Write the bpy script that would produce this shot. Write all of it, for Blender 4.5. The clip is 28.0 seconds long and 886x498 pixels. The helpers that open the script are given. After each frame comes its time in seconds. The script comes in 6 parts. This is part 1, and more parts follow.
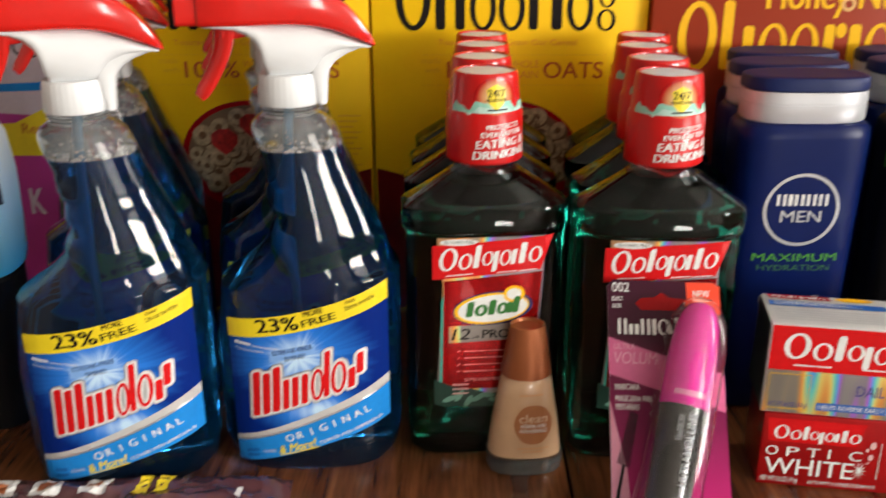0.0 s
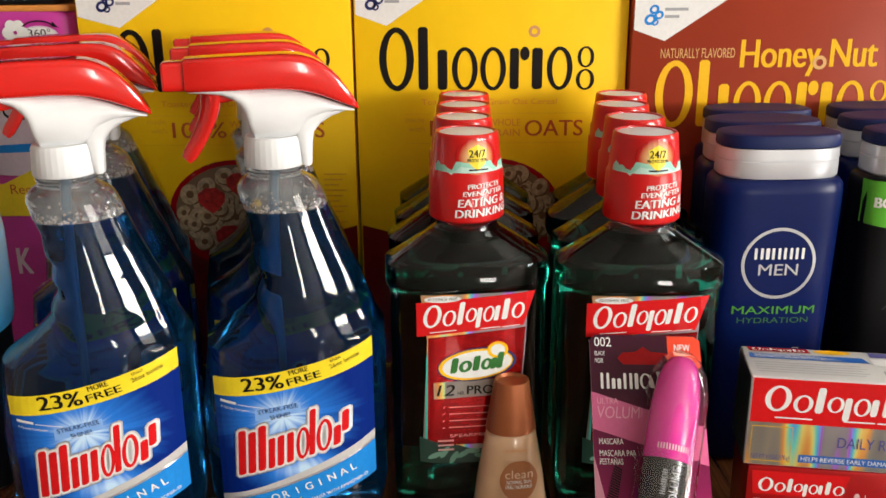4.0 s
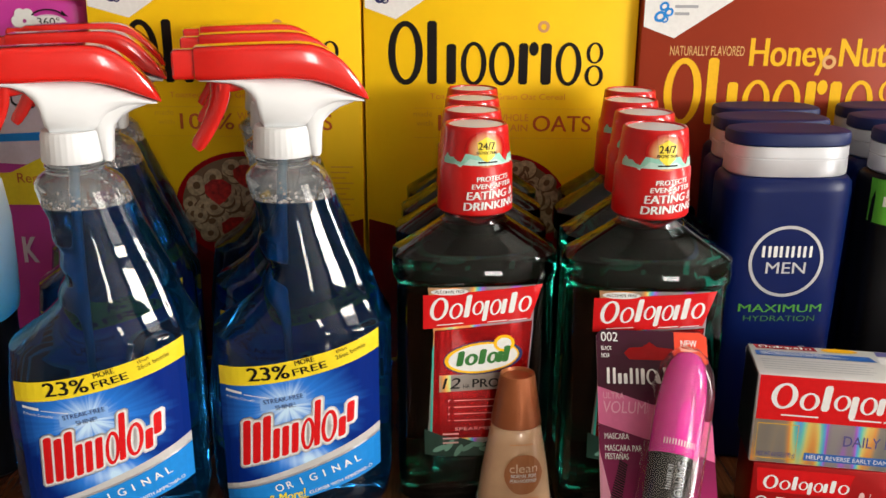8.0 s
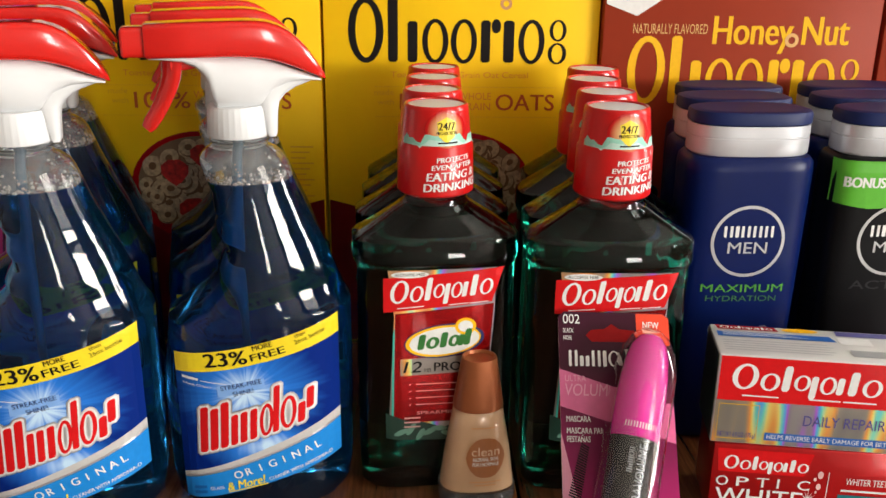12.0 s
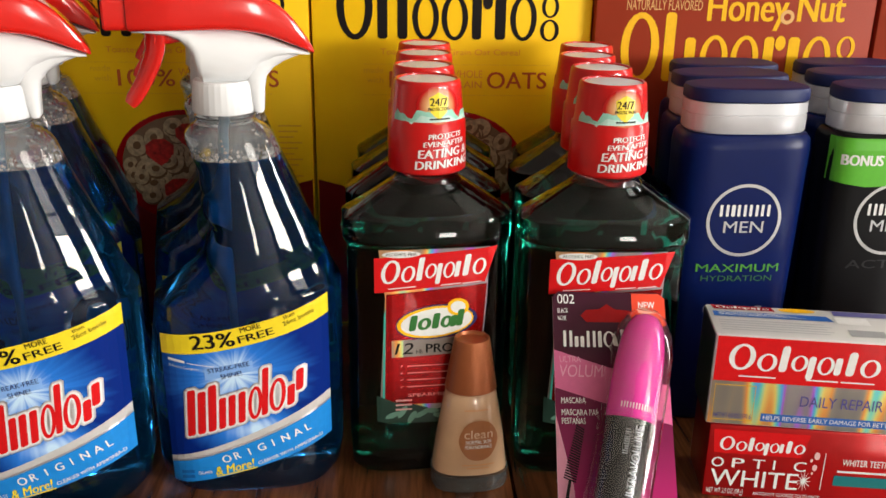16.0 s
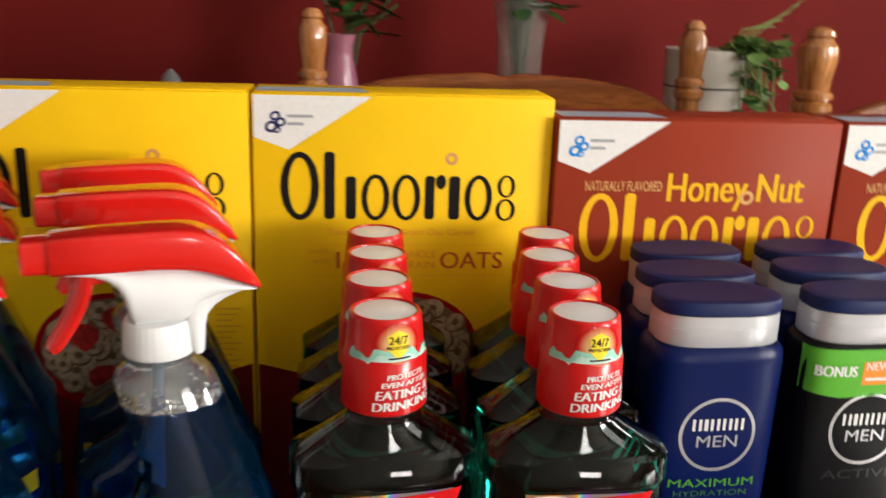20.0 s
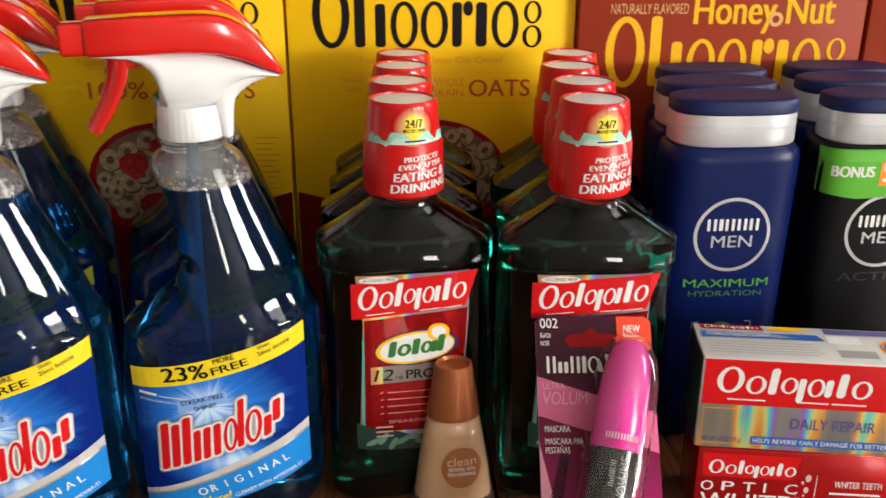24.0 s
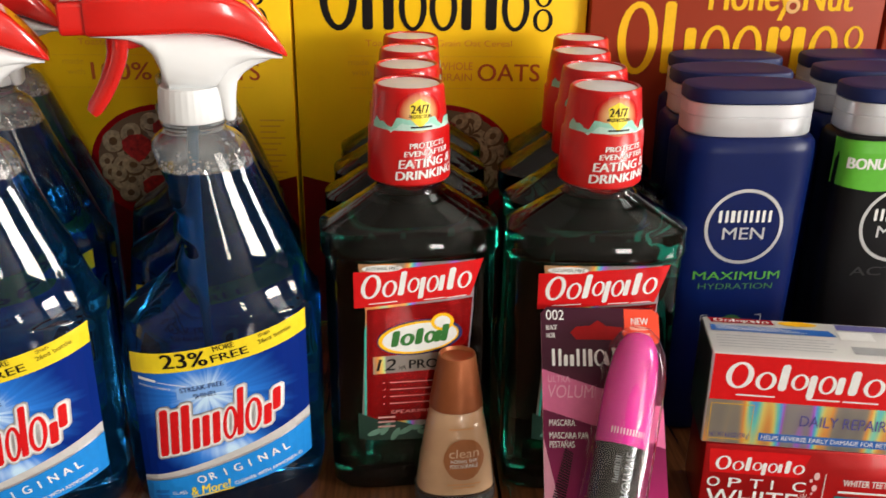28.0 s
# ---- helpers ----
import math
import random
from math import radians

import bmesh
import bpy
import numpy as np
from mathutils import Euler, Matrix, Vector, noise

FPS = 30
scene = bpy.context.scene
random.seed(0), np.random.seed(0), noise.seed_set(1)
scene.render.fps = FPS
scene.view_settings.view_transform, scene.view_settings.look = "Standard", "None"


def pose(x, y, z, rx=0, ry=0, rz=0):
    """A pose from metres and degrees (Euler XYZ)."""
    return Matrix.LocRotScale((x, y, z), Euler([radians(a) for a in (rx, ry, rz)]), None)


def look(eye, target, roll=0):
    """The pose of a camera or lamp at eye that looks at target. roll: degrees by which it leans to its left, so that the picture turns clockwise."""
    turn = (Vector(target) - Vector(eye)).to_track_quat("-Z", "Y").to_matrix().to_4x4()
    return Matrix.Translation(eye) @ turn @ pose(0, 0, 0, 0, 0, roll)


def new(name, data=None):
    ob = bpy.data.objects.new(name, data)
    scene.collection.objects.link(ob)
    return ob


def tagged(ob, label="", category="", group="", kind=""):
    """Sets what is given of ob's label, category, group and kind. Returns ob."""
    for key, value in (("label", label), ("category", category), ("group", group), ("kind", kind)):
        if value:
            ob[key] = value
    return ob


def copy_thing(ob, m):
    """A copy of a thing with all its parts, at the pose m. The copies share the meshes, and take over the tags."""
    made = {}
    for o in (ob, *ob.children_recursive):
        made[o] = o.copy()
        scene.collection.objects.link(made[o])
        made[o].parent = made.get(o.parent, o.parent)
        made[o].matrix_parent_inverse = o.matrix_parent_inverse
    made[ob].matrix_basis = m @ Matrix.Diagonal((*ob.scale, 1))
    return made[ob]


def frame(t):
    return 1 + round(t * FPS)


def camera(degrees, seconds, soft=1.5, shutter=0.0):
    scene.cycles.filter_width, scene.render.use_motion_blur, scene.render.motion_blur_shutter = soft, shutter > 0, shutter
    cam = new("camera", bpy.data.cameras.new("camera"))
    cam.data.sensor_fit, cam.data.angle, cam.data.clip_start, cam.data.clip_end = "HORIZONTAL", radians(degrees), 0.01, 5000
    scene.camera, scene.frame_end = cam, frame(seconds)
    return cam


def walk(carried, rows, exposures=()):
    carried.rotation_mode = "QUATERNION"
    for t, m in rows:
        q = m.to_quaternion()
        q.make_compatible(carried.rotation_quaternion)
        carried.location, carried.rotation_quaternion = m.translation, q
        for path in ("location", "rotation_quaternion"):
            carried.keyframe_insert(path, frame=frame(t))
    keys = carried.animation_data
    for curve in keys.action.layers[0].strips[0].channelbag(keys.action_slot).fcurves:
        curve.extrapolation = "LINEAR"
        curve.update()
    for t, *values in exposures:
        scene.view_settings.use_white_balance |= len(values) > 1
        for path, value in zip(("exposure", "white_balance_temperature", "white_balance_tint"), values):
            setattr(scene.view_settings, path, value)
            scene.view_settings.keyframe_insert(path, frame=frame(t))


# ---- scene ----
# camera and its walk: seconds, place, yaw, pitch, roll
cam = camera(52.6, 28.0, 1.5, 0.9)
ROWS = [
    (0, 0.0601, -0.0102, 0.3047, 0.95, -20.93, -0.13),
    (0.2, 0.0604, -0.0097, 0.3052, 1.80, -21.42, -0.25),
    (0.35, 0.0606, -0.0092, 0.3057, 1.52, -20.92, -0.32),
    (0.5, 0.0608, -0.0087, 0.3061, 1.39, -20.56, -0.40),
    (1, 0.0633, -0.0068, 0.3079, 0.90, -19.53, -1.32),
    (1.5, 0.0645, -0.0028, 0.3100, 0.07, -19.02, -1.79),
    (2, 0.0652, -0.0045, 0.3098, -0.29, -18.42, -2.14),
    (2.5, 0.0642, -0.0047, 0.3047, -0.47, -18.24, -0.50),
    (3, 0.0630, -0.0075, 0.3063, -0.43, -18.43, -0.15),
    (3.5, 0.0637, -0.0117, 0.3086, -0.07, -18.24, -0.27),
    (4, 0.0630, -0.0159, 0.3103, 0.17, -17.67, -0.47),
    (4.5, 0.0637, -0.0159, 0.3105, 0.35, -17.35, -0.53),
    (6.5, 0.0615, -0.0136, 0.3062, 0.09, -17.56, -0.08),
    (7, 0.0603, -0.0135, 0.3055, 0.08, -17.80, 0.08),
    (7.5, 0.0606, -0.0156, 0.3066, 0.18, -17.82, 0.25),
    (8, 0.0595, -0.0166, 0.3061, 0.26, -17.66, 0.33),
    (8.5, 0.0577, -0.0149, 0.3035, 0.25, -17.67, 0.56),
    (9, 0.0594, -0.0171, 0.3070, 0.23, -17.70, 0.60),
    (9.5, 0.0611, -0.0161, 0.3071, 0.33, -17.45, 0.58),
    (10, 0.0624, -0.0129, 0.3066, 0.13, -17.37, 0.52),
    (10.5, 0.0628, -0.0119, 0.3071, -0.44, -17.83, 0.44),
    (11, 0.0630, -0.0106, 0.3072, -0.76, -18.11, 0.47),
    (11.5, 0.0632, -0.0059, 0.3054, -1.44, -18.75, 0.69),
    (12, 0.0641, -0.0084, 0.3064, -1.86, -19.11, 0.69),
    (12.5, 0.0620, -0.0073, 0.3048, -1.96, -19.41, 0.84),
    (14.5, 0.0636, -0.0073, 0.3061, -1.97, -19.32, 0.91),
    (15, 0.0657, -0.0069, 0.3074, -2.15, -19.38, 0.87),
    (15.5, 0.0659, -0.0063, 0.3075, -2.26, -19.53, 0.65),
    (16, 0.0623, 0.0002, 0.3001, -2.69, -20.06, 0.85),
    (16.5, 0.0612, -0.0018, 0.2999, -2.77, -20.45, 1.27),
    (17, 0.0615, -0.0027, 0.3014, -2.73, -20.71, 1.40),
    (17.5, 0.0615, -0.0041, 0.3016, -2.68, -20.56, 1.35),
    (18, 0.0622, -0.0030, 0.3008, -2.64, -20.45, 1.38),
    (18.5, 0.0616, -0.0035, 0.3022, -2.77, -20.46, 1.52),
    (19, 0.0653, -0.0069, 0.3088, -2.13, -19.37, 0.97),
    (19.2, 0.0577, -0.0081, 0.3048, -1.97, -15.25, 0.83),
    (19.5, 0.0535, -0.0028, 0.3121, -0.65, -14.59, -0.32),
    (19.7, 0.0562, 0.0275, 0.3376, -2.38, -15.64, 1.58),
    (20, 0.0505, 0.0645, 0.3691, -7.23, -15.93, 2.02),
    (20.5, 0.0525, 0.0757, 0.3670, -8.28, -19.98, 1.30),
    (21, 0.0504, 0.0784, 0.3661, -8.33, -19.60, 2.04),
    (21.5, 0.0451, 0.0516, 0.3581, -7.82, -18.23, 2.51),
    (21.8, 0.0474, 0.0241, 0.3424, -5.85, -16.91, 1.31),
    (22, 0.0546, 0.0195, 0.3198, -4.02, -17.78, 0.94),
    (22.3, 0.0635, 0.0366, 0.3124, -5.57, -20.79, 0.57),
    (22.5, 0.0762, 0.0367, 0.3113, -5.90, -21.59, 0.10),
    (24.5, 0.0710, 0.0182, 0.3162, -1.84, -20.65, 0.90),
    (25, 0.0782, 0.0286, 0.3152, -1.38, -18.78, 1.95),
    (25.2, 0.0751, 0.0282, 0.3090, -3.51, -17.73, 1.60),
    (25.5, 0.0780, 0.0353, 0.3131, -4.40, -19.76, 2.17),
    (25.7, 0.0788, 0.0280, 0.3123, -3.32, -20.34, 1.17),
    (26, 0.0672, 0.0320, 0.3071, -3.68, -20.88, 2.38),
    (26.5, 0.0694, 0.0323, 0.3105, -3.89, -21.92, 1.19),
    (27, 0.0702, 0.0296, 0.3127, -2.55, -22.66, 0.61),
    (27.5, 0.0715, 0.0308, 0.3123, -1.97, -22.58, 0.43),
    (28, 0.0737, 0.0305, 0.3145, -2.48, -22.26, 0.73),
]
walk(cam, [(t, pose(x, y, z, 0, 0, yaw) @ pose(0, 0, 0, 90 + pitch) @ pose(0, 0, 0, 0, 0, roll)) for t, x, y, z, yaw, pitch, roll in ROWS])

# ---- world, window light ----
world = bpy.data.worlds.new("world")
scene.world = world
world.use_nodes = True
sky = world.node_tree.nodes.new("ShaderNodeTexSky")
sky.sky_type, sky.sun_disc = "NISHITA", False
sky.sun_elevation, sky.sun_rotation = radians(35), radians(150)
world.node_tree.nodes["Background"].inputs[1].default_value = 0.12
world.node_tree.links.new(sky.outputs[0], world.node_tree.nodes["Background"].inputs[0])
scene.view_settings.exposure = 0.0


def window_lamp(place, target, width, height, power, tone):
    data = bpy.data.lights.new("window_light", "AREA")
    data.shape, data.size, data.size_y, data.energy, data.color = "RECTANGLE", width, height, power, tone
    ob = new("window_light", data)
    ob.matrix_world = look(place, target)
    return ob


# ---- materials ----
def material(name, colour, rough=0.5, metal=0.0, trans=0.0, ior=1.45, vary=0.0, scale=40.0, bump=0.0, bump_scale=200.0, coat=0.0, coat_rough=0.05, spec=0.5, rough_vary=0.0):
    m = bpy.data.materials.new(name)
    m.use_nodes = True
    n, l = m.node_tree.nodes, m.node_tree.links
    b = n["Principled BSDF"]
    b.inputs["Base Color"].default_value = (*colour, 1)
    b.inputs["Roughness"].default_value, b.inputs["Metallic"].default_value = rough, metal
    b.inputs["Transmission Weight"].default_value, b.inputs["IOR"].default_value = trans, ior
    b.inputs["Coat Weight"].default_value, b.inputs["Coat Roughness"].default_value = coat, coat_rough
    b.inputs["Specular IOR Level"].default_value = spec
    if vary or bump or rough_vary:
        co = n.new("ShaderNodeTexCoord")
    if vary:
        tex = n.new("ShaderNodeTexNoise")
        tex.inputs["Scale"].default_value, tex.inputs["Detail"].default_value = scale, 6
        l.new(co.outputs["Object"], tex.inputs["Vector"])
        ramp = n.new("ShaderNodeMapRange")
        ramp.inputs["From Min"].default_value, ramp.inputs["From Max"].default_value = 0.3, 0.7
        ramp.inputs["To Min"].default_value, ramp.inputs["To Max"].default_value = 1 - vary, 1 + vary
        l.new(tex.outputs["Fac"], ramp.inputs["Value"])
        mul = n.new("ShaderNodeMix")
        mul.data_type, mul.blend_type = "RGBA", "MULTIPLY"
        mul.inputs["Factor"].default_value = 1
        mul.inputs["A"].default_value = (*colour, 1)
        l.new(ramp.outputs["Result"], mul.inputs["B"])
        l.new(mul.outputs["Result"], b.inputs["Base Color"])
    if rough_vary:
        tex = n.new("ShaderNodeTexNoise")
        tex.inputs["Scale"].default_value, tex.inputs["Detail"].default_value = scale * 1.7, 5
        l.new(co.outputs["Object"], tex.inputs["Vector"])
        ramp = n.new("ShaderNodeMapRange")
        ramp.inputs["To Min"].default_value, ramp.inputs["To Max"].default_value = max(0, rough - rough_vary), rough + rough_vary
        l.new(tex.outputs["Fac"], ramp.inputs["Value"])
        l.new(ramp.outputs["Result"], b.inputs["Roughness"])
    if bump:
        tex = n.new("ShaderNodeTexNoise")
        tex.inputs["Scale"].default_value, tex.inputs["Detail"].default_value = bump_scale, 4
        l.new(co.outputs["Object"], tex.inputs["Vector"])
        bp = n.new("ShaderNodeBump")
        bp.inputs["Strength"].default_value, bp.inputs["Distance"].default_value = bump, 0.001
        l.new(tex.outputs["Fac"], bp.inputs["Height"])
        l.new(bp.outputs["Normal"], b.inputs["Normal"])
    return m


def wood(name, dark, light, rough=0.3, scale=6.0, coat=0.3, axis=0):
    m = bpy.data.materials.new(name)
    m.use_nodes = True
    n, l = m.node_tree.nodes, m.node_tree.links
    b = n["Principled BSDF"]
    co, mp = n.new("ShaderNodeTexCoord"), n.new("ShaderNodeMapping")
    stretch = [scale * 6] * 3
    stretch[axis] = scale * 0.5
    mp.inputs["Scale"].default_value = stretch
    l.new(co.outputs["Object"], mp.inputs["Vector"])
    grain, pores = n.new("ShaderNodeTexNoise"), n.new("ShaderNodeTexNoise")
    grain.inputs["Scale"].default_value, grain.inputs["Detail"].default_value, grain.inputs["Distortion"].default_value = 1.0, 8, 1.2
    pores.inputs["Scale"].default_value, pores.inputs["Detail"].default_value = 7.0, 3
    l.new(mp.outputs[0], grain.inputs["Vector"])
    l.new(mp.outputs[0], pores.inputs["Vector"])
    ramp = n.new("ShaderNodeValToRGB")
    ramp.color_ramp.elements[0].position, ramp.color_ramp.elements[1].position = 0.35, 0.68
    ramp.color_ramp.elements[0].color, ramp.color_ramp.elements[1].color = (*dark, 1), (*light, 1)
    l.new(grain.outputs["Fac"], ramp.inputs[0])
    dim = n.new("ShaderNodeMapRange")
    dim.inputs["From Min"].default_value, dim.inputs["From Max"].default_value = 0.35, 0.6
    dim.inputs["To Min"].default_value = 0.55
    l.new(pores.outputs["Fac"], dim.inputs["Value"])
    mul = n.new("ShaderNodeMix")
    mul.data_type, mul.blend_type = "RGBA", "MULTIPLY"
    mul.inputs["Factor"].default_value = 0.8
    l.new(ramp.outputs[0], mul.inputs["A"])
    l.new(dim.outputs[0], mul.inputs["B"])
    l.new(mul.outputs["Result"], b.inputs["Base Color"])
    bp = n.new("ShaderNodeBump")
    bp.inputs["Strength"].default_value, bp.inputs["Distance"].default_value = 0.25, 0.0005
    l.new(pores.outputs["Fac"], bp.inputs["Height"])
    l.new(bp.outputs["Normal"], b.inputs["Normal"])
    b.inputs["Roughness"].default_value = rough
    b.inputs["Coat Weight"].default_value, b.inputs["Coat Roughness"].default_value = coat, 0.12
    return m


# ---- builders ----
def thing(name, label, category, group="", at=None, kind=""):
    ob = new(name)
    ob.empty_display_size = 0.02
    if at is not None:
        ob.matrix_basis = at
    return tagged(ob, label, category, group, kind)


def finish(bm, smooth=True, sharp=35):
    me = bpy.data.meshes.new("mesh")
    bmesh.ops.remove_doubles(bm, verts=bm.verts, dist=1e-6)
    bmesh.ops.recalc_face_normals(bm, faces=bm.faces)
    if smooth:
        for f in bm.faces:
            f.smooth = True
        for e in bm.edges:
            if len(e.link_faces) == 2 and e.calc_face_angle(0) > radians(sharp):
                e.smooth = False
    bm.to_mesh(me)
    bm.free()
    return me


def part(name, bm, mats, parent, label="", smooth=True, sharp=35):
    me = finish(bm, smooth, sharp) if isinstance(bm, bmesh.types.BMesh) else bm
    for m in mats if isinstance(mats, (list, tuple)) else [mats]:
        me.materials.append(m)
    ob = new(name, me)
    ob.parent = parent
    return tagged(ob, label)


def solo(name, bm, mats, label, category, group="", kind="", smooth=True, at=None):
    ob = part(name, bm, mats, None, label, smooth)
    if at is not None:
        ob.matrix_basis = at
    return tagged(ob, label, category, group, kind)


def ring(a, b, n, z, count=48, cx=0.0, cy=0.0):
    out = []
    for i in range(count):
        t = 2 * math.pi * i / count
        c, s = math.cos(t), math.sin(t)
        out.append((cx + a * math.copysign(abs(c) ** (2 / n), c), cy + b * math.copysign(abs(s) ** (2 / n), s), z))
    return out


def loft(rings, bm=None, cap0=True, cap1=True, mat=0):
    bm = bm or bmesh.new()
    rows = [[bm.verts.new(p) for p in r] for r in rings]
    k = len(rows[0])
    faces = []
    for r0, r1 in zip(rows, rows[1:]):
        for i in range(k):
            faces.append(bm.faces.new((r0[i], r0[(i + 1) % k], r1[(i + 1) % k], r1[i])))
    if cap0:
        faces.append(bm.faces.new(rows[0][::-1]))
    if cap1:
        faces.append(bm.faces.new(rows[-1]))
    for f in faces:
        f.material_index = mat
    return bm


def spun(profile, count=32, cap0=True, cap1=True, cx=0.0, cy=0.0, bm=None):
    return loft([ring(r, r, 2, z, count, cx, cy) for z, r in profile], bm, cap0, cap1)


def shaped(profile, count=56, cap0=True, cap1=True):
    """Rings of z, half width, half depth, squareness."""
    return loft([ring(a, b, n, z, count) for z, a, b, n in profile], None, cap0, cap1)


def box(x0, y0, z0, x1, y1, z1, bevel=0.0, bm=None, segments=2):
    own = bmesh.new()
    bmesh.ops.create_cube(own, size=1)
    bmesh.ops.transform(own, verts=own.verts, matrix=Matrix.LocRotScale(((x0 + x1) / 2, (y0 + y1) / 2, (z0 + z1) / 2), None, (x1 - x0, y1 - y0, z1 - z0)))
    if bevel:
        bmesh.ops.bevel(own, geom=own.edges[:], offset=bevel, segments=segments, profile=0.5, affect="EDGES")
    if bm is None:
        return own
    me = bpy.data.meshes.new("tmp")
    own.to_mesh(me)
    own.free()
    bm.from_mesh(me)
    bpy.data.meshes.remove(me)
    return bm


def tube(points, radii, count=12, bm=None, flat=1.0):
    """A tapered tube along points."""
    pts = [Vector(p) for p in points]
    if not isinstance(radii, (list, tuple)):
        radii = [radii] * len(pts)
    rings, side = [], None
    for i, p in enumerate(pts):
        d = (pts[min(i + 1, len(pts) - 1)] - pts[max(i - 1, 0)]).normalized()
        side = d.orthogonal().normalized() if side is None else (side - d * side.dot(d)).normalized()
        up = d.cross(side)
        rings.append([p + radii[i] * (math.cos(2 * math.pi * k / count) * side + flat * math.sin(2 * math.pi * k / count) * up) for k in range(count)])
    return loft(rings, bm)


# printed artwork: flat shapes in layers, laid on a surface by a mapping (u, v, lift) -> place
FONT_CACHE = {}


def letters(text, bold=0.0, lean=0.0):
    key = (text, bold, lean)
    if key not in FONT_CACHE:
        cu = bpy.data.curves.new("writing", "FONT")
        cu.body, cu.offset, cu.shear, cu.resolution_u = text, bold, lean, 4
        ob = bpy.data.objects.new("writing", cu)
        scene.collection.objects.link(ob)
        me = bpy.data.meshes.new_from_object(ob.evaluated_get(bpy.context.evaluated_depsgraph_get()))
        co = [tuple(v.co[:2]) for v in me.vertices]
        FONT_CACHE[key] = (co, [tuple(p.vertices) for p in me.polygons])
        bpy.data.objects.remove(ob)
        bpy.data.curves.remove(cu)
        bpy.data.meshes.remove(me)
    return FONT_CACHE[key]


